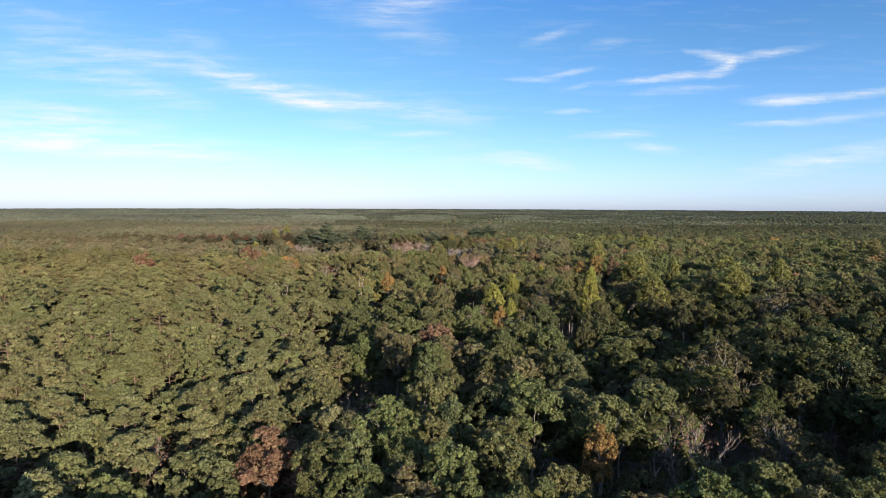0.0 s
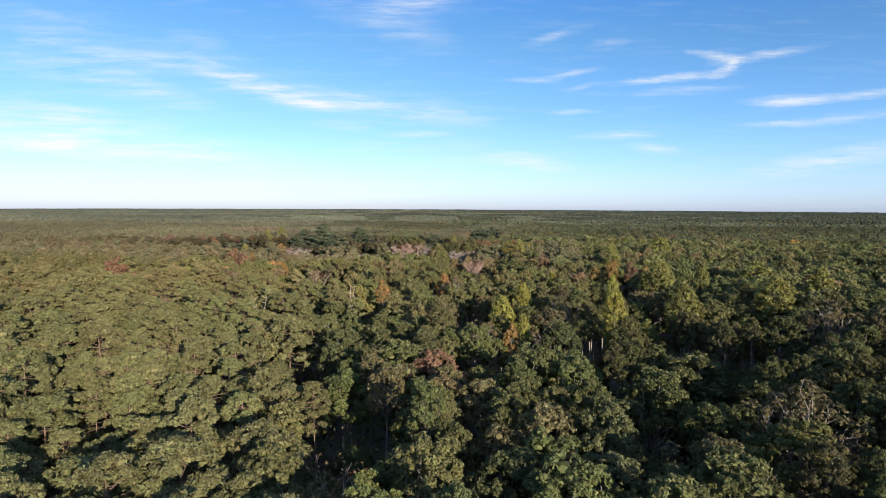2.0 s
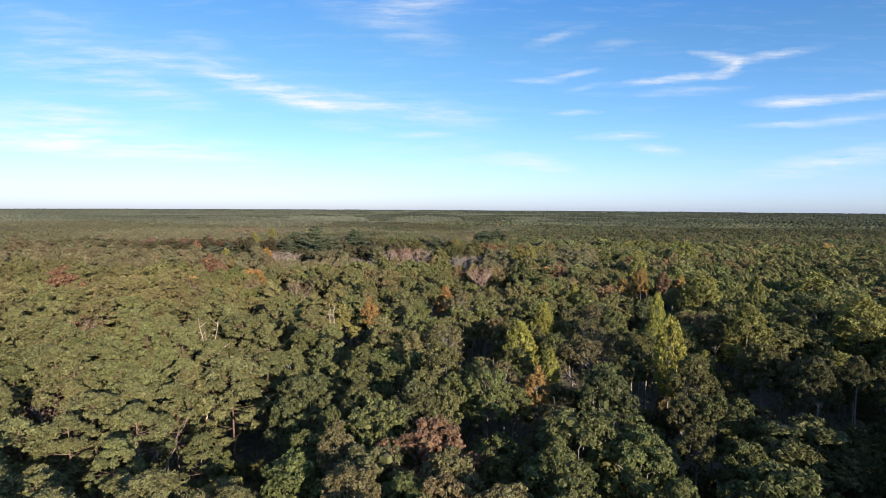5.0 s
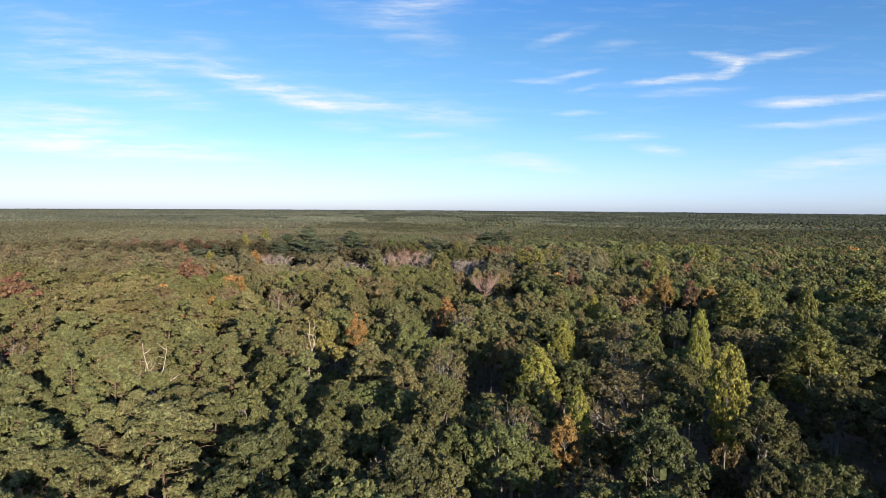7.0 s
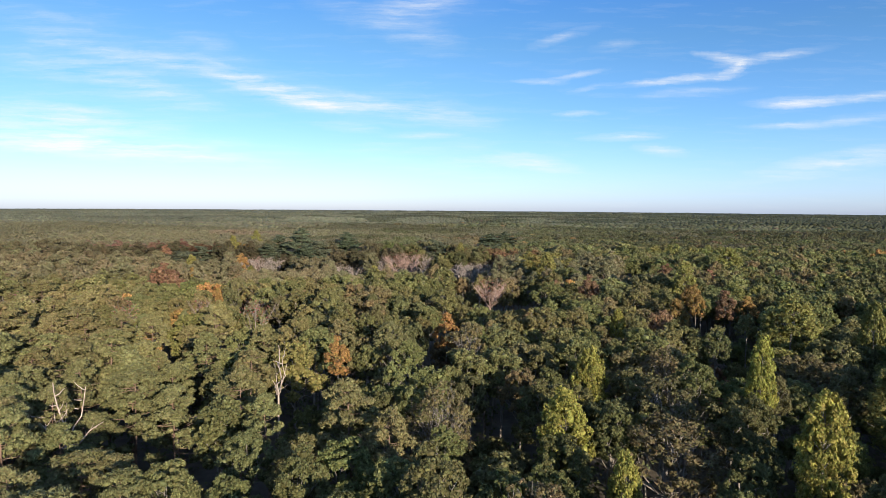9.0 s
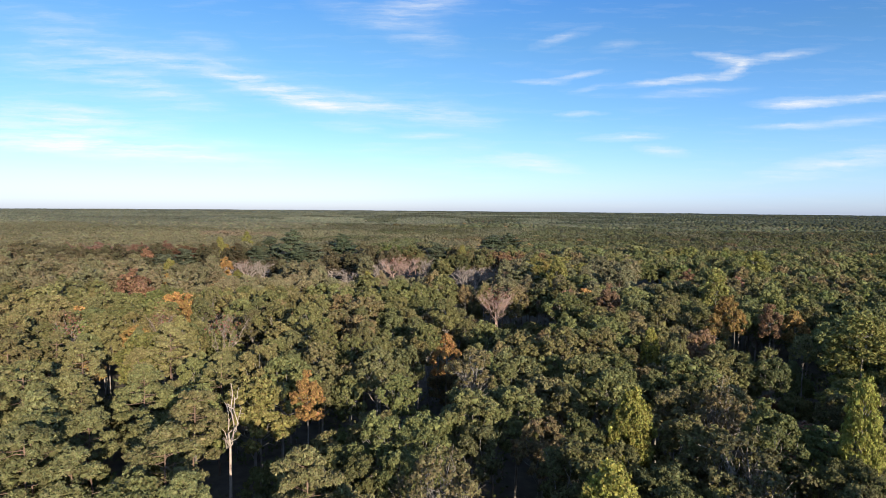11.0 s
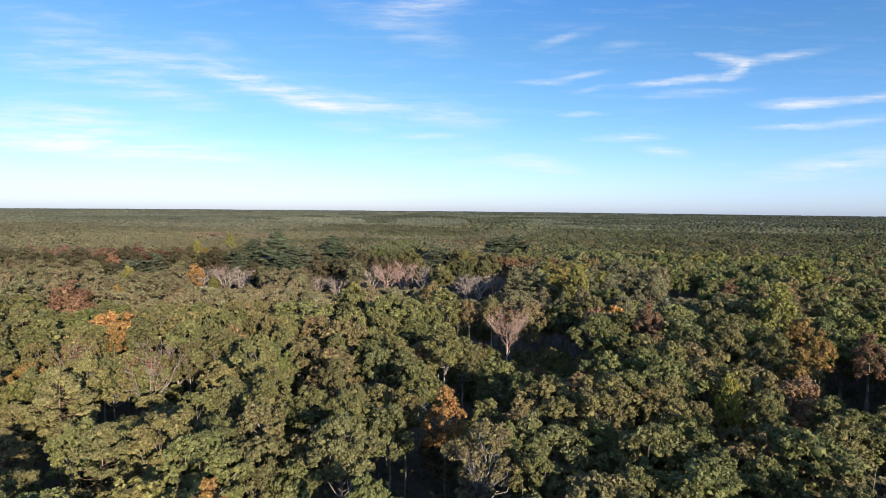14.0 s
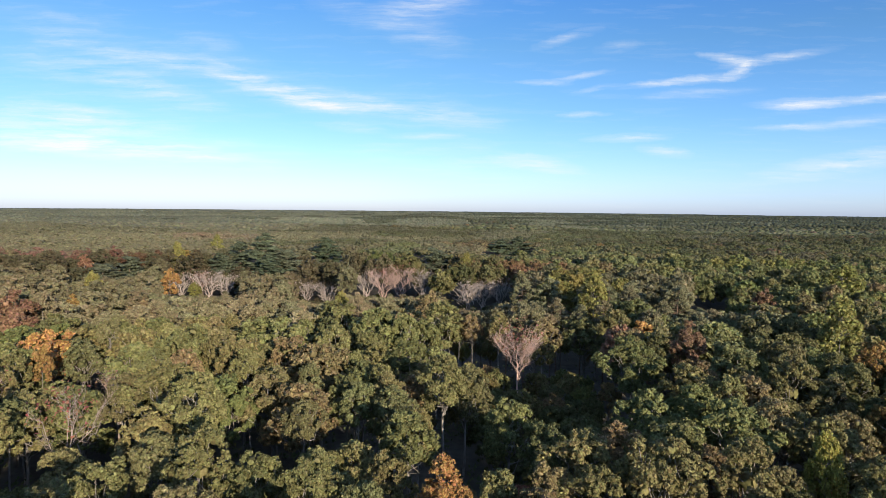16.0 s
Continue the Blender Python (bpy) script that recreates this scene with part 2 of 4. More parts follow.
def leaves(at, out, size, long=1.5, loose=0.6):
    """Leaf sprays: one pointed triangle at each place, turned roughly outwards."""
    n = len(at)
    nor = unit(unit(out) + rng.normal(0, loose, (n, 3)))
    tip = unit(np.cross(nor, rng.normal(0, 1, (n, 3))))
    side = np.cross(nor, tip)
    s = (size * rng.uniform(0.65, 1.35, n))[:, None]
    v = np.empty((n, 3, 3))
    v[:, 0] = at - tip * s * 0.45 * long - side * s * 0.5
    v[:, 1] = at - tip * s * 0.45 * long + side * s * 0.5
    v[:, 2] = at + tip * s * 0.55 * long
    return v.reshape(-1, 3), np.arange(n * 3).reshape(n, 3)


def dome_template(n):
    """A rounded box without its underside: n by n quads a side, as unit directions."""
    v, q = [], []
    g = np.linspace(-1, 1, n + 1)
    for axis, sign in ((2, 1), (0, 1), (0, -1), (1, 1), (1, -1)):
        k = len(v)
        for i in g:
            for j in g:
                p = np.empty(3)
                p[axis] = sign
                p[(axis + 1) % 3], p[(axis + 2) % 3] = math.tan(i * 0.785), math.tan(j * 0.785)
                v.append(p)
        for i in range(n):
            for j in range(n):
                c = k + i * (n + 1) + j
                quad = (c, c + n + 1, c + n + 2, c + 1)
                q.append(quad if sign > 0 else quad[::-1])
    v = unit(np.array(v))
    v, back = np.unique(np.round(v, 5), axis=0, return_inverse=True)
    return v, back.reshape(-1)[np.array(q)]


DOMES = {n: dome_template(n) for n in (1, 2)}


def clump(centre, radii, n, rough=0.13):
    """A dense, uneven clump of foliage that fills a lobe."""
    v, q = DOMES[n]
    return np.asarray(centre) + v * np.asarray(radii) * (1 + rng.normal(0, rough, (len(v), 1))), np.concatenate([q[:, :3], q[:, [0, 2, 3]]])


def join(parts):
    vs, qs, k = [], [], 0
    for v, q in parts:
        vs.append(v)
        qs.append(q + k)
        k += len(v)
    return np.concatenate(vs), np.concatenate(qs)


def tube(points, radii, sides=5):
    """A tapered round limb along points."""
    points = np.asarray(points, float)
    way = unit(np.gradient(points, axis=0))
    ref = np.where(np.abs(way[:, 2:3]) > 0.9, np.array([[1.0, 0, 0]]), np.array([[0, 0, 1.0]]))
    a = unit(np.cross(way, ref))
    b = np.cross(way, a)
    ang = np.arange(sides) * 2 * math.pi / sides
    ring = a[:, None] * np.cos(ang)[None, :, None] + b[:, None] * np.sin(ang)[None, :, None]
    v = (points[:, None] + ring * np.asarray(radii)[:, None, None]).reshape(-1, 3)
    q = []
    for i in range(len(points) - 1):
        for j in range(sides):
            k = (j + 1) % sides
            q.append((i * sides + j, i * sides + k, (i + 1) * sides + k, (i + 1) * sides + j))
    return v, np.array(q)


def limb(start, end, r0, r1, bend=0.12, steps=4, sides=5):
    start, end = np.asarray(start, float), np.asarray(end, float)
    t = np.linspace(0, 1, steps + 1)[:, None]
    p = start + (end - start) * t
    p += rng.normal(0, bend, p.shape) * np.linalg.norm(end - start) * 0.4 * np.sin(t * math.pi)
    p[:, 2] += np.sin(t[:, 0] * math.pi) * -0.05 * np.linalg.norm(end - start)
    return tube(p, np.linspace(r0, r1, steps + 1), sides)


def knob_leaves(centres, radii, ways, per, size, up, long, loose):
    """Leaf sprays over many small knobs of foliage at once: each knob is covered on its outer, upper side."""
    k = len(centres)
    d = unit(unit(rng.normal(0, 1, (k, per, 3))) + ways[:, None] * 0.75 + np.array([0, 0, 0.25]))
    at = centres[:, None] + d * radii[:, None] * rng.uniform(0.62, 1.1, (k, per, 1))
    return leaves(at.reshape(-1, 3), (d + np.array([0, 0, up])).reshape(-1, 3), size, long, loose)


def crown_of(lobes, detail, size, flat, up, long=1.4, loose=0.55, share=None, heart=0.42, knob=0.36):
    """Lobes of foliage: each is a dense heart with small uneven knobs round it, and leaf sprays over the knobs."""
    middle = np.mean([c for c, r in lobes], axis=0)
    fine = detail > 2000
    centres, radii, ways, hearts = [], [], [], []
    for i, (c, r) in enumerate(lobes):
        squash = np.array([1, 1, flat])
        hearts.append(clump(c, r * squash * (heart if fine else heart * 0.8), 2 if fine else 1, 0.15))
        m = max(2, int((17 if fine else 6) * (share[i] if share else 1.0)))
        out = unit(c - middle + np.array([0, 0, 0.6]))
        d = unit(unit(rng.normal(0, 1, (m, 3))) + out * 0.7)
        centres.append(c + d * squash * r * rng.uniform(0.5, 1.0, (m, 1)))
        radii.append(r * squash * rng.uniform(0.7, 1.3, (m, 1)) * (knob if fine else knob * 1.35))
        ways.append(unit(d + out * 0.4))
    centres, radii, ways = np.concatenate(centres), np.concatenate(radii), np.concatenate(ways)
    blades = knob_leaves(centres, radii, ways, max(3, int(detail / len(centres))), size, up, long, loose)
    return join(hearts + [blades])


# Each kind gives (trunk and limbs, leaves) for a tree 15 m high with a crown 3.3 m in radius, or so.


def oak_form(detail, sparse=False):
    """A deep, uneven dome of leafy boughs on forking limbs, ragged in outline."""
    lobes, share = [], []
    count = 30 if detail > 2000 else 18
    squash, lean = rng.uniform(0.8, 1.2), rng.normal(0, 0.4, 2)
    bulge, peak = rng.uniform(0, 6.28), rng.uniform(0.9, 1.1)
    for i in range(count):
        up = 1 - (1.5 if detail > 4000 else 1.15) * (i + 0.5) / count
        a = i * 2.39996 + rng.normal(0, 0.3)
        reach = 2.65 * rng.uniform(0.6, 1.2) * (1 + 0.18 * math.cos(2 * (a - bulge)))
        ring = math.sqrt(max(0.0, 1 - up * up))
        c = np.array([math.cos(a) * ring * reach + lean[0], math.sin(a) * ring * reach * squash + lean[1], 10.6 + up * 3.5 * peak * rng.uniform(0.75, 1.15)])
        lobes.append((c, rng.uniform(0.6, 1.2) * (30 / count) ** 0.5))
        share.append(rng.choice((0.15, 0.5, 0.8) if sparse else (0.55, 1.0, 1.2)))
    lobes.append((np.array([lean[0], lean[1], 10.8]), 2.0))
    share.append(0.2)
    top = np.array([lean[0], lean[1], 9.0])
    wood = [limb((0, 0, -9.0), top, 0.25, 0.13, 0.015, 6, 6)]
    for c, r in lobes[:-1] if sparse else lobes[2:28:2]:
        root = np.array([top[0] * 0.8, top[1] * 0.8, rng.uniform(6.0, 9.0)])
        tip = c + unit(c - np.array([0, 0, 9.0])) * r * 0.35
        wood.append(limb(root, tip, 0.095 if sparse else 0.08, 0.022, 0.2, 5, 4))
        for k in range(6 if sparse else 2):
            s = root + (tip - root) * rng.uniform(0.5, 0.85)
            wood.append(limb(s, s + (tip - root) * 0.2 + rng.normal(0, 0.5, 3), 0.03, 0.014, 0.25, 3, 3))
    if sparse:
        return join(wood), crown_of(lobes, int(detail * 0.5), 0.17 * math.sqrt(12000 / detail), 0.8, 0.12, share=share, heart=0.2)
    return join(wood), crown_of(lobes, detail, 0.19 * math.sqrt(12000 / detail), 0.8, 0.12, share=share)


def sparse_oak_form(detail):
    """An oak that has lost half of its leaves, so that its limbs show."""
    return oak_form(detail, True)


def poplar_form(detail):
    lobes = []
    for z, spread, count in ((14.9, 0.35, 3), (13.9, 0.95, 6), (12.7, 1.5, 8), (11.3, 1.9, 9), (9.8, 2.0, 8), (8.2, 1.7, 6), (6.8, 1.2, 4)):
        a0 = rng.uniform(0, 6.28)
        for i in range(count):
            a = a0 + i * 6.283 / count + rng.normal(0, 0.2)
            s = spread * rng.uniform(0.8, 1.15)
            lobes.append((np.array([math.cos(a) * s, math.sin(a) * s, z + rng.normal(0, 0.35)]), rng.uniform(0.75, 1.1)))
    wood = [limb((0, 0, -9.0), (0, 0, 14.3), 0.24, 0.03, 0.006, 7, 6)]
    for c, r in lobes[2:18]:
        wood.append(limb((0, 0, c[2] - 1.2), c, 0.06, 0.02, 0.08, 3, 4))
    return join(wood), crown_of(lobes, detail, 0.19 * math.sqrt(12000 / detail), 1.0, 0.05)


def maple_form(detail):
    """A small rounded crown high on a thin stem."""
    lobes = []
    for z, spread, count in ((14.8, 0.5, 2), (13.9, 1.4, 5), (12.6, 2.1, 6), (11.1, 2.2, 6), (9.5, 1.8, 5)):
        a0 = rng.uniform(0, 6.28)
        for i in range(count):
            a = a0 + i * 6.283 / count + rng.normal(0, 0.3)
            s = spread * rng.uniform(0.7, 1.2)
            lobes.append((np.array([math.cos(a) * s, math.sin(a) * s, z + rng.normal(0, 0.5)]), rng.uniform(0.7, 1.25)))
    lobes.append((np.array([0, 0, 12.9]), 1.6))
    wood = [limb((0, 0, -12.0), (0, 0, 13.6), 0.22, 0.04, 0.006, 7, 6)]
    for c, r in lobes[2:14]:
        wood.append(limb((0, 0, c[2] - 1.6), c, 0.05, 0.02, 0.1, 3, 4))
    return join(wood), crown_of(lobes, detail, 0.18 * math.sqrt(12000 / detail), 0.85, 0.1)


def pitch_pine_form(detail):
    lean = rng.normal(0, 0.45, 2)
    pads = []
    for z, spread, count in ((14.6, 0.4, 3), (13.8, 1.3, 6), (12.7, 2.0, 8), (11.4, 2.5, 8), (10.0, 2.6, 7), (8.6, 2.5, 5), (7.2, 2.0, 3)):
        a0 = rng.uniform(0, 6.28)
        for i in range(count):
            a = a0 + i * 6.283 / count + rng.normal(0, 0.35)
            s = spread * rng.uniform(0.65, 1.25)
            pads.append((np.array([math.cos(a) * s + lean[0] * z / 14, math.sin(a) * s + lean[1] * z / 14, z + rng.normal(0, 0.4)]), rng.uniform(0.6, 1.1)))
    if detail < 900:
        pads = [(c, r * 1.35) for c, r in pads[::2]]
    wood = [limb((0, 0, -9.0), (lean[0], lean[1], 14.4), 0.24, 0.05, 0.012, 8, 6)]
    for c, r in pads:
        zr = min(c[2] - 0.4, 13.8)
        wood.append(limb((lean[0] * zr / 14, lean[1] * zr / 14, zr), c, 0.05, 0.022, 0.12, 3, 3))
    for i in range(5):
        a, z = rng.uniform(0, 6.28), rng.uniform(4.5, 7)
        wood.append(limb((lean[0] * z / 14, lean[1] * z / 14, z), (math.cos(a) * 1.3, math.sin(a) * 1.3, z + rng.uniform(-0.3, 0.5)), 0.035, 0.012, 0.2, 3, 3))
    return join(wood), crown_of(pads, detail, 0.135 * math.sqrt(12000 / detail), 0.55, 0.35, 2.5, 0.5, heart=0.48, knob=0.38)


def white_pine_form(detail):
    """Uneven, upswept plumes of needles round a straight stem."""
    blades, wood = [], [limb((0, 0, -0.3), (0, 0, 17.4), 0.24, 0.03, 0.006, 8, 6)]
    plumes = []
    z = 17.3
    while z > 5.5:
        reach = min(0.6 + (17.8 - z) * 0.5, 4.0)
        a0 = rng.uniform(0, 6.28)
        for i in range(int(rng.integers(3, 6))):
            plumes.append((a0 + i * 1.45 + rng.normal(0, 0.35), z + rng.normal(0, 0.4), reach * rng.uniform(0.45, 1.25)))
        z -= rng.uniform(0.8, 1.4)
    size = 0.27 * math.sqrt(6000 / detail)
    total = sum(q[2] + 0.8 for q in plumes)
    for a, z, reach in plumes:
        way = np.array([math.cos(a), math.sin(a), rng.uniform(0.15, 0.5)])
        side = np.array([-math.sin(a), math.cos(a), 0])
        wood.append(limb((0, 0, z - 0.2), np.array([0, 0, z]) + way * reach, 0.045, 0.012, 0.05, 3, 3))
        for f in np.arange(0.25, 1.01, 0.25):
            c = np.array([0, 0, z]) + way * reach * f + side * rng.normal(0, 0.14) * reach + np.array([0, 0, rng.normal(0, 0.1)])
            wide = rng.uniform(0.75, 1.25)
            blades.append(clump(c, np.array([0.7, 0.7, 0.22]) * wide, 1, 0.15))
            k = max(6, int(detail * (reach + 0.8) / total / 4))
            blades.append(knob_leaves(c[None], np.array([[1.0, 1.0, 0.42]]) * wide, way[None], k, size, 0.4, 1.9, 0.4))
    return join(wood), join(blades)


def bare_form(stems=9, forks=10, low=0.9, high=3.2, stout=1.0):
    """A leafless tree: a few crooked stems fan out and fork again and again into fine twigs."""
    wood = [limb((0, 0, -0.3), (0, 0, high - 0.4), 0.24 * stout, 0.16 * stout, 0.02, 3, 6)]
    for i in range(stems):
        a = i * 6.283 / stems * 2.0 + rng.normal(0, 0.35)
        reach = rng.uniform(0.6, 2.7)
        base = np.array([0, 0, rng.uniform(low, high)])
        tip = np.array([math.cos(a) * reach, math.sin(a) * reach, rng.uniform(11.0, 12.8) - reach * 0.6])
        wood.append(limb(base, tip, 0.08 * stout, 0.03 * stout, 0.1, 6, 4))
        for j in range(forks):
            f = 0.3 + 0.7 * rng.uniform() ** 0.7
            s = base + (tip - base) * f
            out = a + rng.normal(0, 0.9)
            grow = rng.uniform(1.2, 2.8)
            e = s + np.array([math.cos(out) * grow * 0.6, math.sin(out) * grow * 0.6, grow * rng.uniform(0.45, 0.9)])
            wood.append(limb(s, e, 0.032 * stout, 0.015 * stout, 0.12, 3, 3))
            for k in range(6 if stems > 6 else 4):
                s2 = s + (e - s) * rng.uniform(0.25, 1)
                e2 = s2 + rng.normal(0, 0.35, 3) + np.array([math.cos(out) * 0.25, math.sin(out) * 0.25, rng.uniform(0.3, 0.9)])
                wood.append(limb(s2, e2, 0.019 * stout, 0.009 * stout, 0.08, 2, 3))
    return join(wood)


def twiggy_form():
    """A leafless crown high on its stem, of many fine forking twigs."""
    return bare_form(10, 12, 4.0, 8.0, 0.55)


def snag_form():
    """A dead, barkless trunk with a few stout crooked limbs."""
    wood = [limb((0, 0, -0.3), (0.1, 0, 9.2), 0.18, 0.12, 0.015, 5, 7)]
    for a, reach, z0, z1, r in ((0.2, 2.0, 9.0, 14.8, 0.14), (2.9, 0.9, 9.1, 15.4, 0.16), (3.2, 2.9, 8.9, 12.6, 0.11), (-0.2, 3.9, 9.0, 11.6, 0.13), (1.7, 1.2, 9.6, 12.9, 0.09), (4.6, 1.6, 9.3, 13.0, 0.08)):
        s, e = np.array([0.1, 0, z0]), np.array([math.cos(a) * reach, math.sin(a) * reach, z1])
        wood.append(limb(s, e, r * 0.7, r * 0.25, 0.12, 5, 5))
        for j in range(3):
            f = rng.uniform(0.5, 0.95)
            p = s + (e - s) * f
            wood.append(limb(p, p + rng.normal(0, 0.5, 3) + np.array([0, 0, 0.7]), r * 0.45, 0.015, 0.15, 3, 4))
    return join(wood)


def round_crown(sides, rough):
    """A small far crown: an uneven dome of two rings and a tip."""
    a = np.arange(sides) * 2 * math.pi / sides + rng.uniform(0, 6.28)
    rings = [np.stack([np.cos(a + t) * w, np.sin(a + t) * w, np.full(sides, z)], -1) for w, z, t in ((1.0, -0.6, 0.0), (0.78, 0.45, 0.5))]
    v = np.concatenate(rings + [np.array([[0, 0, 1.0]])])
    v *= 1 + rng.normal(0, rough, (len(v), 1))
    q = []
    for i in range(sides):
        k = (i + 1) % sides
        q += [(i, k, sides + i), (k, sides + k, sides + i), (sides + i, sides + k, 2 * sides)]
    return v, np.array(q)


def far_crown_form(count):
    """A far crown: a dome of small uneven lobes, the nearer ones with leaf sprays."""
    if count < 12:
        v, q = round_crown(5, 0.16)
        return v * 3.2 + np.array([0, 0, 11.4]), q
    parts = []
    lobes = 15 if count > 60 else 3 if count > 20 else 2
    for k in range(lobes):
        up = 1 - 0.95 * (k + 0.5) / lobes
        an, s = k * 2.4 + rng.normal(0, 0.3), 2.3 * rng.uniform(0.8, 1.15)
        ring = math.sqrt(1 - up * up)
        r = rng.uniform(0.8, 1.25) if count > 60 else rng.uniform(1.4, 2.1)
        c = np.array([math.cos(an) * s * ring, math.sin(an) * s * ring, 11.0 + 2.6 * up])
        v, q = round_crown(4 if count > 60 else 5, 0.16)
        parts.append((v * r * (0.6 if count > 60 else 1.0) + c, q))
        if count > 60:
            parts.append(knob_leaves(c[None], np.array([[r, r, r * 0.85]]), unit(c - np.array([0, 0, 10.5]))[None], count // lobes, 0.5, 0.1, 1.3, 0.25))
    return join(parts)

# ---- the setting ----


def rise(d):
    """How far the land sinks away towards the skyline."""
    return -np.square(d) / 1.15e6


def build_ground():
    rings = np.concatenate(([0.0], np.geomspace(12, 4980, 60)))
    spokes = 96
    ang = np.arange(spokes) * 2 * math.pi / spokes
    R, A = np.meshgrid(rings, ang, indexing="ij")
    x, y = R * np.sin(A), R * np.cos(A) + 60
    z = 0.25 * np.sin(x / 17.0) * np.cos(y / 23.0) - 0.2 + rise(R)
    v = np.stack([x, y, z], -1).reshape(-1, 3)
    i, j = np.meshgrid(np.arange(len(rings) - 1), np.arange(spokes), indexing="ij")
    k = (j + 1) % spokes
    q = np.stack([i * spokes + j, i * spokes + k, (i + 1) * spokes + k, (i + 1) * spokes + j], -1).reshape(-1, 4)
    me = mesh_from("ground", v, q[:, ::-1], LITTER)
    ob = new("ground", me)
    return tagged(ob, "shaded forest floor covered in brown leaf litter", "ground", kind="structure")


build_ground()

# ---- where the trees stand: x, y, crown radius ----
POPLARS = [
    (50.6, 164, 4.6), (56.5, 171.5, 5.2), (49.5, 138, 4.2), (58, 128.1, 3.8), (71.5, 142.8, 4.8), (91.1, 187.4, 5.5),
    (93.6, 162.1, 3.9), (11, 130.5, 2.9, 15.2), (13.9, 120.3, 1.7, 13.4), (31, 123, 2.5, 17.6), (36, 142.1, 2), (65.2, 164.8, 2.3),
    (17, 145.5, 2.5, 15.6), (40.9, 134, 2), (57.8, 218.9, 3.5), (29.6, 177.3, 1.8, 14.6), (-23.3, 250.2, 2.5), (29.6, 254.8, 3.7),
    (-88.4, 270.6, 2.7), (94, 273.4, 5.4), (-83.9, 316.1, 2.7), (4, 333.2, 2.6), (-98.4, 334.6, 3), (-104.8, 384.2, 3.5),
]
MAPLES_ORANGE = [
    (14.4, 52.7, 1.7, 12.2), (10.8, 111.9, 1.6, 12.8), (-14.7, 150, 1.7), (-0.7, 171, 2.1), (44.5, 190, 2.7), (51.5, 197, 1.9),
    (62, 196.5, 2.3), (-52.5, 203.5, 1.6, 13.4), (54.9, 208, 2.0), (-77.7, 247.3, 1.7), (-77.8, 287.4, 2.7),
]
BARE = [
    (22, 51.4, 2.8), (-25.2, 50.4, 2.3), (-9, 64.3, 1.9), (-28.8, 97.4, 2.4), (-41, 100.3, 2.1), (-91.5, 195.5, 4.2),
    (-41.5, 201.3, 3.1),
]
SNAGS = [
    (-37.2, 129.7, 1.3), (-21.8, 147.5, 1.9),
]
MAPLES_RED = [
    (-15, 48.7, 3.5, 12.7), (-98.9, 188.8, 5.4), (56.5, 194.5, 2.2), (-73.2, 225.9, 4.6), (32.7, 212, 2.5), (-80, 234, 4.6), (68.3, 260.3, 2.6), (-120.8, 317.4, 2.8),
]
OAKS_FRESH = [
    (24, 85, 4.3), (-4.8, 53.1, 2.4), (-13.5, 88.7, 3.5), (30.1, 162.5, 4.8), (4.3, 163.5, 1.5), (-58.5, 204.1, 4.2),
    (-5.4, 153.6, 1.9), (5.3, 187, 2.7), (-64.3, 216, 3.5), (34.2, 331.9, 5.2), (125.9, 333.6, 5.2), (32.9, 413.6, 5),
]
OAKS_BROWN = [
    (31.5, 158.5, 4.8), (24.5, 138.5, 4.2), (12.6, 108.5, 3.6), (22.5, 65.5, 3.6),
    (35.7, 74.3, 5), (73.6, 125.8, 5.8), (31.8, 55.6, 2.7), (-1, 133.5, 3.2), (5.6, 115, 3.3), (22.1, 130.2, 5.2),
    (2.3, 160.7, 2.8), (27.3, 150.5, 2.8), (-17, 203, 4.5), (-15.5, 192.2, 3.6), (-59.7, 240.1, 3.2), (-5, 247.8, 2.9),
    (21.2, 305.1, 5.1),
]
OAKS_A = [
    (-6.9, 42, 2.7), (24.9, 42.4, 2.8), (9.1, 43, 2.4), (-8.7, 44.8, 2.3), (0.2, 44.8, 2.5), (5.4, 48, 3.5),
    (16.8, 49.3, 2.5), (15.1, 55.9, 2.7), (41.8, 56.2, 3.3), (8.9, 59, 3.8), (23, 59.2, 4.4), (38.2, 59.4, 3.2),
    (-13.8, 62.2, 2.7), (-1.6, 64.2, 3.2), (-1.8, 72.6, 2), (26.8, 74, 2.3), (-16, 75.2, 2.8), (6.3, 75.6, 2.8),
    (51.7, 77.2, 4.6), (-1.1, 78.9, 2.5), (11.4, 79.2, 2), (9, 81.6, 2.4), (16.8, 83.2, 1.8), (40.7, 88.3, 2.4),
    (-7, 96.5, 3.7), (33.9, 97.6, 5.1),
]
OAKS_B = [
    (4.4, 99.1, 3.5), (-6.2, 112.1, 2.5), (19.2, 113.7, 3.2), (30.9, 114.1, 2.6), (-1.4, 114.1, 2.8), (-19.9, 115.6, 2.4),
    (57.8, 117.4, 3.8), (-11.4, 118, 2.4), (84.9, 121.9, 5.3), (-5.9, 140.4, 2.4), (-2.6, 140.5, 2.2), (28.4, 143.5, 2.8),
    (-7.8, 147.7, 2.6), (2.6, 148.1, 3.4), (7.2, 149.6, 3.2), (17.9, 155.6, 3.6),
]
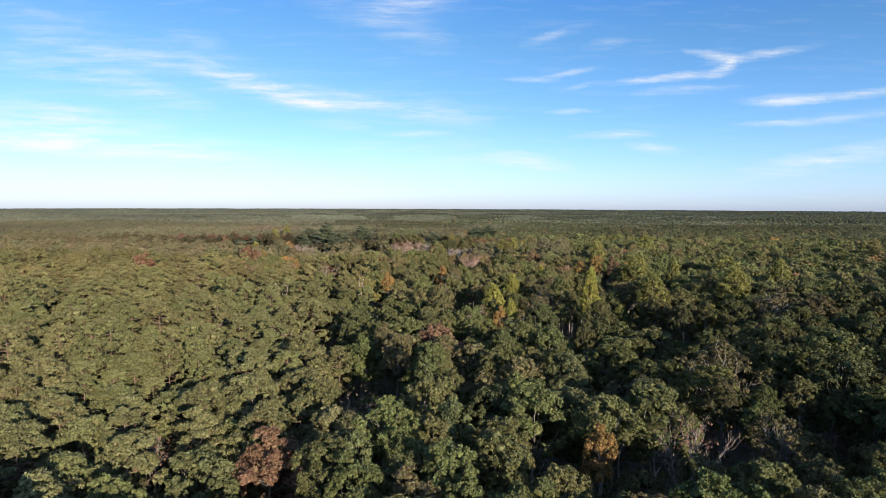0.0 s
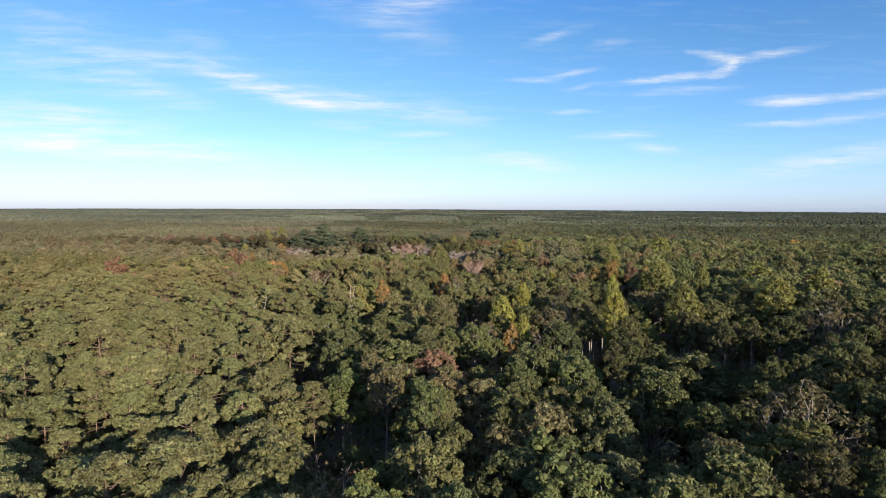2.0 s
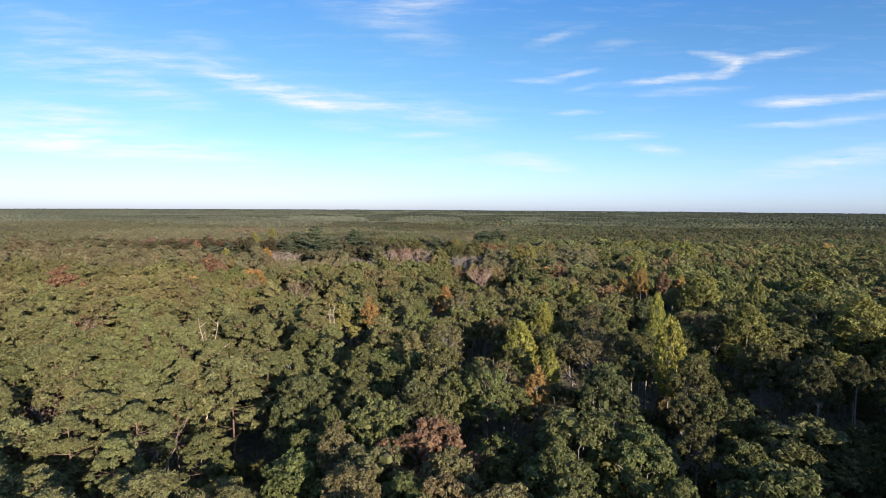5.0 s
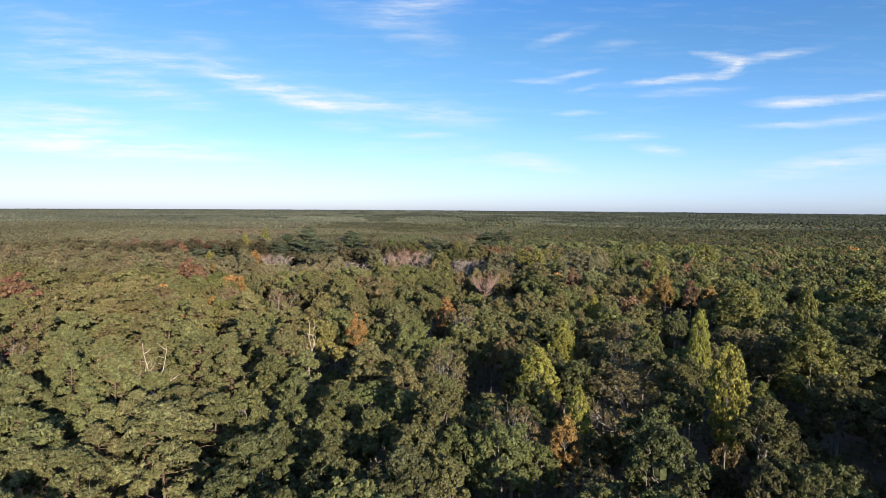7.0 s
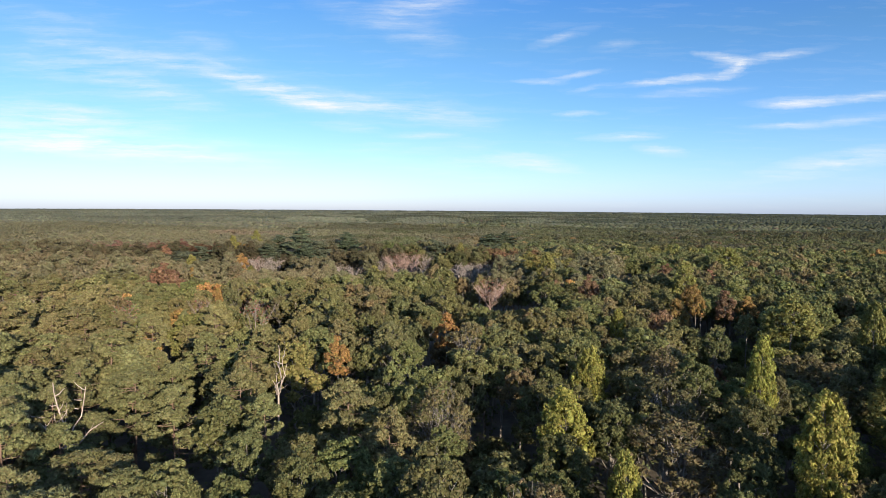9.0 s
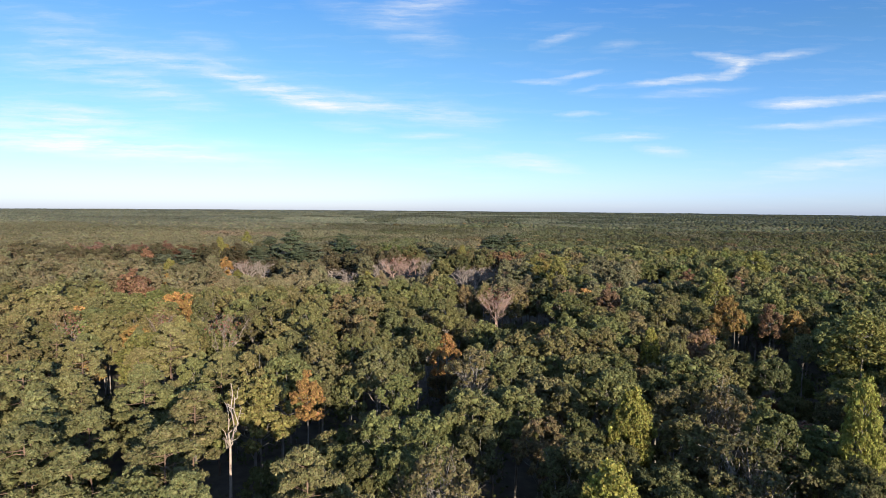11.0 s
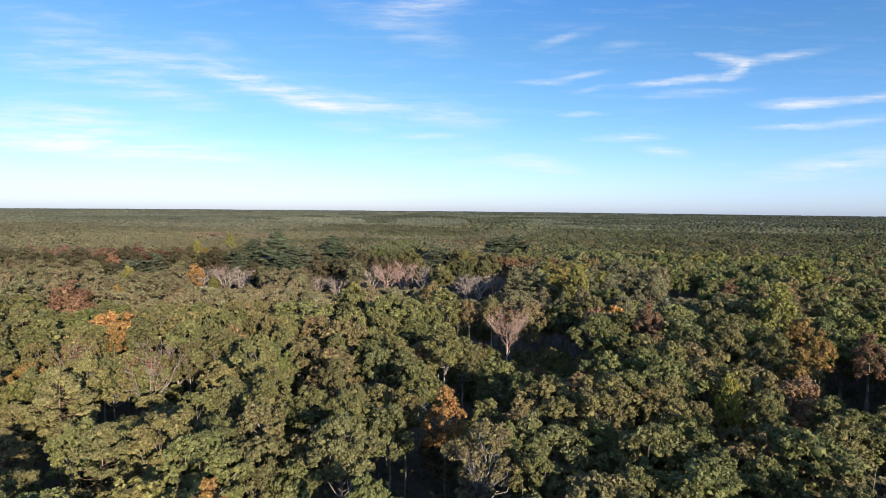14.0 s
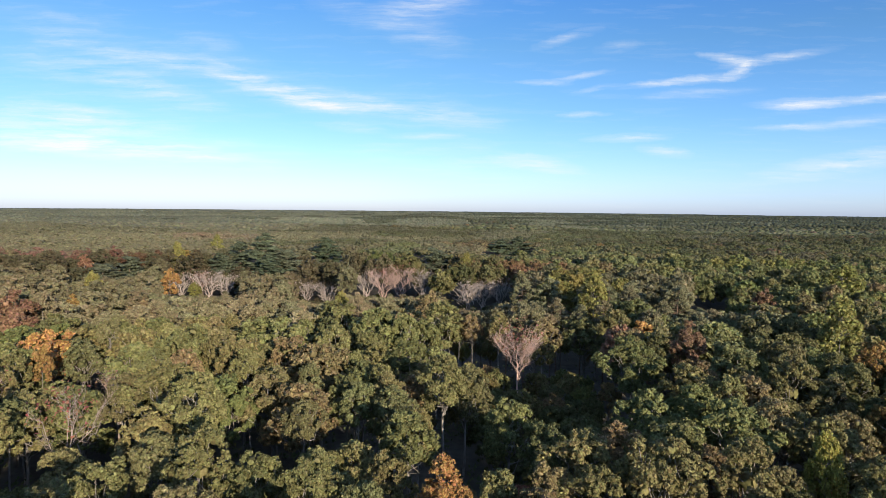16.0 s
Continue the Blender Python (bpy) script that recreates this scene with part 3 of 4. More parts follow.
OAKS_C = [
    (-20.3, 158.5, 3.5), (16.1, 163.2, 4), (-25.1, 171.1, 2.3), (-10.1, 171.9, 2.1), (-18.3, 172.3, 2.2), (-14.4, 172.4, 2.2),
    (38.8, 173.3, 4), (3.6, 173.3, 1.8), (11.2, 173.5, 2.4), (15.7, 173.8, 3), (21.4, 174, 2.6), (11.3, 178.5, 2.9),
    (-11.4, 178.5, 2.5), (-7.8, 178.7, 2.7), (-27.2, 181.3, 3.1), (-22.4, 181.6, 2.7), (19.2, 182.3, 3.2), (-3.3, 182.5, 2.7),
    (33.1, 182.9, 2.9), (-58.1, 187.9, 3.9),
]
OAKS_D = [
    (19.3, 189.5, 3.3), (-30.2, 192.1, 3.5), (-0.9, 193.7, 2.7), (27.7, 197.3, 3.5), (38.2, 197.9, 3.2), (46.1, 198.3, 3.2),
    (-26.6, 203.6, 3.5), (23.3, 206.7, 3.6), (-6.2, 207.7, 3.3), (-36.3, 208.8, 3.8), (-85.6, 211.2, 5), (-79.6, 212.2, 5.4),
    (-46.7, 214.9, 4.5), (-27.8, 216.8, 4.6), (40.5, 220.7, 4.3), (-12.2, 225.4, 4.4), (-2.3, 230.7, 3.9), (22.3, 232.5, 4),
    (-20.7, 234.5, 4.6), (33, 238.5, 4.7),
]
PITCH_PINES_A = [
    (-25.6, 45.6, 2.9), (-34.4, 46.5, 2.8), (-32.7, 51.1, 2.8), (-40.5, 56.4, 2.9), (-30, 56.5, 2.7), (-25.1, 58.2, 3),
    (-46.1, 65.1, 3.4), (-23.1, 67.5, 2.9), (-25.7, 74.1, 2.7), (-20.6, 74.2, 2.2), (-45.2, 74.4, 3.6), (-57.3, 76.7, 3.7),
    (-34, 82, 3.2), (-58.7, 91.4, 4.3), (-27.6, 92.7, 3.2), (-46.1, 95, 3.8), (-33.8, 97.4, 3.6), (-31.8, 111.6, 2.2),
    (-28.3, 112.5, 2.7), (-78.2, 108.1, 4.7), (-63.7, 111.6, 4.8), (-52.3, 112.8, 4.8), (-23.3, 113.6, 2.6), (-43.3, 116.2, 3.2),
    (-36.9, 121.1, 2.9), (-33.8, 106.9, 4.3),
]
PITCH_PINES_B = [
    (-65.1, 122.4, 3.8), (-5.5, 127.7, 2.7), (-17.1, 129, 1.8), (-9.4, 131.2, 2.9), (-44.1, 131.7, 3.2), (-28.1, 134.4, 3.3),
    (-22, 134.7, 2.8), (-34.2, 136.3, 3.2), (-26.4, 139.9, 1.8), (-33.4, 143.4, 2.3), (-93.2, 136.9, 5.2), (-68.7, 142.6, 3.7),
    (-39.3, 144.9, 3.9), (-48.1, 146, 3.6), (-25.6, 147, 2.9), (-60.5, 151.4, 3.2), (-33.8, 153.3, 2.8), (-41.2, 154.5, 2.7),
    (-85.6, 152.2, 4.1), (-65.3, 156.7, 4.2), (-28.3, 160, 2.4), (-73.5, 165.7, 5.4), (-55.1, 170.4, 1.9), (-40.6, 173.8, 3.6),
    (-34.8, 182.3, 2.6), (-7.1, 195, 2.4),
]
# with their heights: tall pines and the bare trees of the wet hollow
WHITE_PINES = [
    (-69.8, 341, 5.4, 21.3), (-82.4, 352, 5.2, 18.1), (-80.8, 330, 4.8, 15), (-59.6, 335, 4.8, 16.6), (-62.5, 325, 4.7, 15.1), (-53.3, 372, 5.8, 18.3),
    (-106.3, 318, 5.2, 14.8), (-109.1, 308, 4.8, 13.6), (-7.7, 345, 5.2, 16.5), (22.7, 425, 7.3, 15.7), (32.8, 432, 6.3, 16.4),
]
BARE_GREY = [
    (-89.3, 317.9, 3.4, 11), (-79.5, 316, 4.3, 11.8), (-74.7, 317, 3.9, 11.4), (-29.2, 322.2, 4.3, 12), (-10.9, 323, 3.8, 12.5), (3.8, 298.1, 4.9, 11.8),
    (8.5, 306.4, 4.4, 11.2), (14.2, 311.8, 3.9, 11), (-46.7, 312, 3.4, 9.5), (-39, 306.7, 3.4, 9),
]
BARE_PINK = [
    (-23.4, 318.4, 4.4, 13.2), (-17.6, 320, 4.6, 13.6), (9.8, 219.5, 3.3, 15.3), (-83.4, 318.8, 3.5, 11.2), (-38.2, 187, 3.0, 15.2), (-60.9, 137.2, 2.4, 15.2),
    (-59.9, 180.4, 2.4, 15.2), (-50.9, 192, 2.2, 14.6),
]
# ---- tints ----
OLIVE, BROWN, FRESH = (0.130, 0.136, 0.055), (0.154, 0.136, 0.066), (0.126, 0.144, 0.055)
YELLOW, ORANGE, RED = (0.250, 0.250, 0.062), (0.270, 0.184, 0.066), (0.200, 0.128, 0.076)
DULL_YELLOW = (0.190, 0.200, 0.062)
PITCH, WHITE_PINE = (0.150, 0.151, 0.066), (0.078, 0.102, 0.062)
DEEP = (0.112, 0.120, 0.054)


def tone_and_shade(x, y, pine):
    """Foliage is paler beyond the first stands; painted shade darkens the right at first."""
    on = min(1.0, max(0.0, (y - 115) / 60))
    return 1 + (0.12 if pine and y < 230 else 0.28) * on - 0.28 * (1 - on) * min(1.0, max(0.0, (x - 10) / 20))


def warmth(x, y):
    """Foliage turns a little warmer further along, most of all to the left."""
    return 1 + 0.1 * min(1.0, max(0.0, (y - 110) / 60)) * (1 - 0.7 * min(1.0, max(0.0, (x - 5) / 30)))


def vary(tint, amount=0.16):
    v = rng.uniform(1 - amount, 1 + amount)
    shift = min(0.10, max(-0.08, rng.normal(0.0, amount * 0.35)))
    return (tint[0] * v * (1 + shift), tint[1] * v, tint[2] * v * (1 + 0.4 * shift))


FORMS = {"oak_tree": oak_form, "sparse_oak": sparse_oak_form, "poplar_tree": poplar_form, "maple_tree": maple_form, "pitch_pine": pitch_pine_form, "white_pine": white_pine_form}
VARIANTS = {"oak_tree": 7, "sparse_oak": 4, "poplar_tree": 3, "maple_tree": 3, "pitch_pine": 6, "white_pine": 4}
YOUNG = {"oak_tree": "young_oak", "pitch_pine": "young_pine"}
masters = {}
wood_forms = {}


def form_of(kind, variant, detail):
    key = (kind, variant, detail)
    if key not in wood_forms:
        wood_forms[key] = FORMS[kind](detail)
    return wood_forms[key]


def placed(x, y, r, high, nominal_r=3.3, nominal_high=15.0):
    s = Vector((r / nominal_r, r / nominal_r, high / nominal_high))
    return Matrix.LocRotScale((x, y, 0), Euler((0, 0, rng.uniform(0, 6.283))), s)


def proportion(kind, r, high):
    """Width and height scale of a crown, and how far it is lifted so that its top comes to the tree's height."""
    wide = r / 3.3 * (0.96 if kind == "pitch_pine" else 1.0)
    if kind == "white_pine":
        return wide, high / 17.8, 0.0
    if kind == "poplar_tree":
        return wide, high / 15.6, 0.0
    tall = min(wide ** 0.75, (high + 1.5) / 12.0)
    return wide, tall, high - 15.0 * tall


def stand(key, build, m):
    """Stands a thing at m: built the first time, a copy after that."""
    if key not in masters:
        masters[key] = build()
        masters[key].matrix_basis = m
        return masters[key]
    first = masters[key]
    s = first.scale
    return copy_thing(first, m @ Matrix.Diagonal((1 / s.x, 1 / s.y, 1 / s.z, 1)))


def part(name, me, parent, label=""):
    ob = new(name, me)
    ob.parent = parent
    return tagged(ob, label)


def leafy_tree(kind, x, y, r, high, tint, label, name=None, near=True):
    name = name or (YOUNG[kind] if r < 2.75 and kind in YOUNG else kind)
    variant = int(rng.integers(VARIANTS[kind]))
    detail = 13000 if near else 8000 if kind == "white_pine" else 5200

    def build():
        root = new(name)
        root.empty_display_size = 0.5
        (wv, wq), (lv, lq) = form_of(kind, variant, detail)
        pine = "pine" in kind
        part("trunk", mesh_from("trunk", wv, wq, PINE_BARK if pine else BARK), root)
        part("crown", mesh_from("crown", lv, lq, NEEDLE if pine else LEAF), root)
        return root

    turn = Matrix.LocRotScale((x, y, 0), Euler((0, 0, rng.uniform(0, 6.283))), None)
    ob = stand((name, variant, detail), build, turn)
    wide, tall, lift = proportion(kind, r, high)
    for c in ob.children:
        c.location, c.scale = (0, 0, lift), (wide, wide, tall)
        if c.name.startswith("crown"):
            c.color = (*tint, 1)
    return tagged(ob, label, "tree", "forest trees")


def leafless(kind, x, y, r, high, label, material, form, tint=None):
    variant = int(rng.integers(3))

    def build():
        wv, wq = form()
        root = new(kind)
        part("trunk", mesh_from("trunk", wv, wq, material), root)
        if tint:
            at = np.array([0, 0, 11.8]) + rng.normal(0, 1, (160, 3)) * np.array([1.3, 1.3, 1.2])
            lv, lq = leaves(at, at - np.array([0, 0, 9.0]), 0.22, 1.4, 0.9)
            part("leaves", mesh_from("leaves", lv, lq, LEAF), root, "last withered leaves on the twigs")
        return root

    ob = stand((kind, variant, material.name, y > 230), build, placed(x, y, r, high))
    for c in ob.children:
        if c.name.startswith("leaves"):
            c.color = (*tint, 1)
    return tagged(ob, label, "tree", "forest trees")


# dark openings that are looked into from the flight: x, y, radius
HOLLOWS_C = [
    (11.5, 199, 5.5), (4.5, 224, 4.5), (64.5, 275.9, 4.9), (18, 215.8, 4.2), (-10.3, 188, 1.5), (-38, 183.9, 2.2), (12.6, 215.9, 5.5), (-2, 163.4, 2.8),
    (-10.5, 156.5, 1.8), (40.3, 162.3, 2.2), (-45.8, 168, 2.2), (2.9, 134.9, 2), (-17.3, 140.5, 2.5), (51.7, 172.5, 3.6), (40.7, 119, 3.5),
    (19.1, 126.4, 2.3), (41.5, 137.7, 3), (3.9, 136.4, 2), (-27.4, 128.8, 1.8), (38.4, 130.1, 2.9), (24.7, 110.6, 1.7), (50.5, 108.7, 3.6), (-19.5, 97.4, 2.3),
    (36.5, 91.2, 2.1), (38.6, 106.4, 3.1), (64, 134.8, 4.5), (22.4, 77.2, 2.3), (-12.8, 77.8, 2.6), (41.9, 60.1, 2.5), (6.5, 103.6, 2.2),
    (2.8, 184.4, 2.9), (-19.2, 187.6, 2.8), (-12.3, 155.3, 1.8), (44.4, 102.6, 4.5), (43.6, 113.2, 4.2), (-9.4, 76.6, 2.7), (26.3, 117.2, 2.2),
]
taken = []  # x, y, r of all that stands
features = [q[:3] for rows in (MAPLES_ORANGE, MAPLES_RED, BARE, SNAGS) for q in rows]
open_low = [(x, y, r, 2.4 if y > 230 else 10.8 if x > 0 else 11.8) for x, y, r, h in BARE_GREY + BARE_PINK] + [(x, y, r, 8.5) for x, y, r, h in WHITE_PINES] + [(q[0], q[1], q[2], q[3] - 4.5 if len(q) > 3 else 11.3) for rows in (MAPLES_ORANGE, MAPLES_RED, BARE, SNAGS, POPLARS[:16]) for q in rows] + [(x, y, r * 0.8, 7.0) for x, y, r in HOLLOWS_C]


def sight_cap(x, y, r):
    """How high a tree may grow here without hiding a standing-out one from the flight."""
    cap = 99.0
    for fx, fy, fr, low in open_low:
        eye_y = min(132.0, fy - 62.0)
        back = Vector((-fx, eye_y - fy))
        far = back.length
        back /= far
        ox, oy = x - fx, y - fy
        along, off = ox * back.x + oy * back.y, abs(ox * back.y - oy * back.x)
        if 0.3 < along < 75 and off < 0.7 * r + 0.8 * fr:
            cap = min(cap, low + along * (31.5 - low) / far)
    return cap


def near_path(x, y):
    return math.hypot(x, max(0.0, y - 140)) < 80


def crown_top(x, y, base):
    return base + rng.normal(0, 0.85) + 0.6 * math.sin(x / 31 + 1) * math.cos(y / 37)


def plant(rows, kind, high, tint, label, name=None, amount=0.14, grow=0.25):
    for x, y, r, *own in rows:
        h = crown_top(x, y, high) + grow * (r - 3.2)
        if own:
            h = own[0]
        elif (x, y, r) not in features:
            h = max(min(h, sight_cap(x, y, r) + 2.0), 7.0)
        leafy_tree(kind, x, y, r, h, [c * (warmth(x, y) if i == 0 else 1) * (tone_and_shade(x, y, tint == PITCH) if tint in (OLIVE, FRESH, BROWN, PITCH) else 1) for i, c in enumerate(vary(tint, amount))], label, name, near_path(x, y))
        taken.append((x, y, r))


plant([q for q in POPLARS if q[1] < 200 and q[0] < 40], "poplar_tree", 17.0, YELLOW, "tall tree with a bright yellow-green autumn crown", amount=0.1)
plant([q for q in POPLARS if q[1] >= 200 or q[0] >= 40], "poplar_tree", 17.9, DULL_YELLOW, "tall tree with a dull yellow-green autumn crown", amount=0.1)
plant(MAPLES_ORANGE, "maple_tree", 14.6, ORANGE, "slender maple with orange autumn leaves", amount=0.12)
plant(MAPLES_RED, "maple_tree", 14.2, RED, "maple with a rusty red autumn crown", amount=0.12)
plant(WHITE_PINES, "white_pine", 19.0, WHITE_PINE, "tall dark green white pine with tiered branches")
plant(OAKS_FRESH, "oak_tree", 15.0, FRESH, "oak with a full fresh green crown")
plant([q for q in OAKS_BROWN if q[1] < 170], "sparse_oak", 14.8, BROWN, "oak with a thin brownish crown and pale limbs showing")
plant([q for q in OAKS_BROWN if q[1] >= 170], "oak_tree", 14.8, BROWN, "oak with a browning, thinning autumn crown")
plant(OAKS_A + OAKS_B + OAKS_C + OAKS_D, "oak_tree", 14.9, OLIVE, "oak with a dense olive-green crown", amount=0.2)
plant(PITCH_PINES_A + PITCH_PINES_B, "pitch_pine", 14.6, PITCH, "pitch pine with layered yellow-green needle pads")
for x, y, r in BARE:
    leafless("bare_tree", x, y, max(r * 1.2, 3.2), crown_top(x, y, 14.5), "leafless tree with pale grey-pink branches fanning upwards", THIN_BARK, lambda: bare_form(5, 8, 3.5, 7.0, 0.75), (0.2, 0.12, 0.08))
    taken.append((x, y, r * 0.9))
for rows, material, leaf in ((BARE_GREY, BARE_BARK, (0.16, 0.12, 0.07)), (BARE_PINK, PINK_BARK, (0.26, 0.12, 0.08))):
    for x, y, r, h in rows:
        leafless("bare_tree", x, y, r * 1.3, h + 1.0, "leafless tree with pale branches, standing in a low wet hollow" if material == BARE_BARK else "nearly leafless maple with reddish twigs", material if y > 200 else THIN_BARK, bare_form if y > 230 else twiggy_form, leaf)
        taken.append((x, y, r * 0.8))
for x, y, r in SNAGS:
    leafless("dead_tree", x, y, 3.2, crown_top(x, y, 14.5), "dead barkless tree with crooked pale limbs", DEAD_WOOD, snag_form)
    taken.append((x, y, 1.4))

# ---- the rest of the woods, filled in between ----


class Grid:
    def __init__(self, cell):
        self.cell, self.cells = cell, {}

    def key(self, x, y):
        return int(x // self.cell), int(y // self.cell)

    def add(self, x, y, r):
        self.cells.setdefault(self.key(x, y), []).append((x, y, r))

    def free(self, x, y, r, overlap):
        kx, ky = self.key(x, y)
        for i in (-1, 0, 1):
            for j in (-1, 0, 1):
                for a, b, c in self.cells.get((kx + i, ky + j), ()):
                    if (a - x) ** 2 + (b - y) ** 2 < (overlap * (r + c)) ** 2:
                        return False
        return True


grid = Grid(10.0)
for row in taken:
    grid.add(*row)


def field(x, y, size, seed):
    return noise.noise(Vector((x / size, y / size, seed)))


# hollows where the canopy opens: x, y, radius
HOLLOWS_A = [
    (31.7, 112.2, 2.4), (25.8, 100.8, 2), (50.5, 108.3, 6), (17, 83.8, 2.3), (-21.3, 98.3, 3.3), (-16.6, 120.6, 2.1),
    (37.6, 91.4, 2.9), (22.9, 91.3, 2.3), (62.8, 120.8, 3.9), (43.8, 137.2, 2.5), (14.1, 83.8, 1.8), (-17.8, 147.8, 2.3),
    (5.1, 139.9, 1.7), (20.1, 123.9, 2.9), (42.8, 135.1, 3.8), (44.2, 182.5, 2.7), (31, 124, 2.4), (54.9, 153.6, 3.2),
    (40.8, 127, 2.8), (12.2, 121.9, 1), (30, 147.3, 1.5), (53.2, 187.6, 5.2), (34.8, 128.9, 3.7), (-1.9, 166.2, 2),
]
HOLLOWS_B = [
    (46.1, 173.6, 2.2), (-12.9, 152.9, 1.9), (-33.8, 148.7, 2.7), (40.3, 163.7, 2.2), (48.2, 164.8, 1.9), (-9.9, 151.9, 2.1),
    (0.9, 218.5, 5.1), (12.2, 204.9, 5), (10.1, 193.1, 1.8), (-31.1, 182.9, 3.8), (16.9, 222.5, 2.7), (6.1, 210.7, 3.1),
    (7.1, 188.1, 1.7), (14.2, 205.9, 2.2), (41.2, 190.4, 2.3), (15.2, 205.9, 5.5), (26.2, 51.3, 3.1), (46.5, 113.2, 3.3),
    (-10.3, 69.3, 2.1), (3.5, 57.9, 1.5), (30.7, 88.1, 3.1), (27, 58.1, 2.4), (40.7, 59.1, 3), (38.9, 51.4, 2.6),
    (40.4, 71.5, 2.2),
]
HOLLOWS = HOLLOWS_A + HOLLOWS_B + HOLLOWS_C + [(15, 203, 5.0), (16, 212, 5.5), (7, 211, 5.0), (18, 198, 4.0), (4, 252, 9.0), (14, 257, 7.0), (-4, 247, 5.0), (24, 251, 6.0), (31, 241, 5.0)]


def open_at(x, y, r):
    return any((x - a) ** 2 + (y - c) ** 2 < (q * 1.2 + r * 0.85) ** 2 for a, c, q in HOLLOWS)


def kind_at(x, y):
    """Pines to the left of the line of flight and in stands further on, oaks elsewhere."""
    pine = -(x + 14) / 18 - max(0, y - 105) / 30 + field(x, y, 28, 3.1) * 2.2
    if y > 230:
        pine = field(x, y, 70, 5.2) * 3 + 0.1 - 3.0 * x / y
    return "pitch_pine" if pine > 0 else "oak_tree"


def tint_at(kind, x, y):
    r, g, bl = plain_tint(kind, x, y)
    # below 1 at the near right, where shade is put into the tint
    pale = tone_and_shade(x, y, kind == "pitch_pine") if y < 350 else 1.0
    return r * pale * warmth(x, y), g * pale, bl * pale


AUTUMN = [
    (-147, 492, 34, 26, (0.175, 0.118, 0.085)), (-163, 351, 17, 11.3, (0.17, 0.115, 0.085)), (-135, 338, 17.1, 9.5, (0.17, 0.11, 0.075)), (-116, 338, 11.4, 11.4, (0.16, 0.115, 0.065)),
    (24, 442, 30.3, 40.1, (0.17, 0.125, 0.06)), (24, 327, 15.2, 17.1, (0.165, 0.12, 0.062)), (31, 285, 12.7, 17.5, (0.16, 0.155, 0.05)), (-25, 379, 14.8, 50.9, (0.12, 0.15, 0.055)),
    (113, 333, 20.8, 15.2, (0.14, 0.15, 0.05)), (74, 271, 3.9, 3.9, (0.165, 0.108, 0.07)), (-29, 272, 7.8, 5.9, (0.16, 0.15, 0.05)), (-98, 339, 5.7, 5.7, (0.22, 0.18, 0.055)),
]


def plain_tint(kind, x, y):
    if y > 240:
        for px, py, rx, ry, tint in AUTUMN:
            if ((x - px) / rx) ** 2 + ((y - py) / ry) ** 2 < rng.uniform(0.3, 1.4):
                return vary(tint, 0.15)
    if kind == "pitch_pine":
        # a little haze is painted into the greyer pine tint past 230 m
        return vary(PITCH if y < 230 else (0.138, 0.135, 0.075), 0.14)
    u = rng.uniform()
    patch = max(0.0, field(x, y, 55, 9.0) * 2.0 - 0.2)
    autumn = 0.07 + 0.4 * patch
    if u < autumn:
        return vary(BROWN if rng.uniform() < 0.95 else RED, 0.2)
    if u < autumn + 0.006:
        return vary(ORANGE, 0.2)
    if u < autumn + 0.12:
        return vary(FRESH if rng.uniform() < 0.75 else (0.155, 0.16, 0.055), 0.18)
    if u < 0.5:
        return vary(DEEP, 0.2)
    return vary(OLIVE, 0.22)


fill = []
for tries, r_lo, r_hi, overlap in ((9000, 2.7, 4.2, 0.76), (18000, 1.7, 2.8, 0.70)):
    for i in range(tries):
        y = -35 + 385 * rng.uniform() ** 0.75
        half = 0.80 * max(y, 0) + 28
        x = rng.uniform(-half, half + 25)
        r = rng.uniform(r_lo, r_hi)
        if grid.free(x, y, r, overlap) and not open_at(x, y, r):
            grid.add(x, y, r)
            fill.append((x, y, r))
fill.sort(key=lambda q: math.hypot(q[0], max(0.0, q[1] - 172)) + (200 if q[1] < 30 else 0))
left = {"pitch_pine": 440, "oak_tree": 560}
WORDS = {"pitch_pine": "pitch pine with layered yellow-green needle pads", "oak_tree": "oak with a dense olive-green crown"}
rest = []
for x, y, r in fill:
    kind = kind_at(x, y)
    h = crown_top(x, y, 13.9) + 0.35 * (r - 3) + (rng.normal(0, 0.9) if kind == "pitch_pine" else 0.0)
    cap = sight_cap(x, y, r)
    h = min(h, max(cap, 3.2))
    if left[kind] > 0:
        left[kind] -= 1
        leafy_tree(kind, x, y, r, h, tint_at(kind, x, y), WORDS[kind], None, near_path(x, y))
    else:
        rest.append((x, y, r, kind, h))


far_crowns = {}


def fill_hollows():
    """Low trees in the shade of the hollows."""
    for hx, hy, hr in HOLLOWS:
        for i in range(10):
            an, s = rng.uniform(0, 6.28), hr * 1.3 * math.sqrt(rng.uniform())
            x, y, r = hx + math.cos(an) * s, hy + math.sin(an) * s, rng.uniform(1.5, 2.3)
            if grid.free(x, y, r, 0.7):
                grid.add(x, y, r)
                h = min(rng.uniform(5.5, 7.5), sight_cap(x, y, r))
                if h > 2.5:
                    rest.append((x, y, r, "oak_tree", h))


fill_hollows()


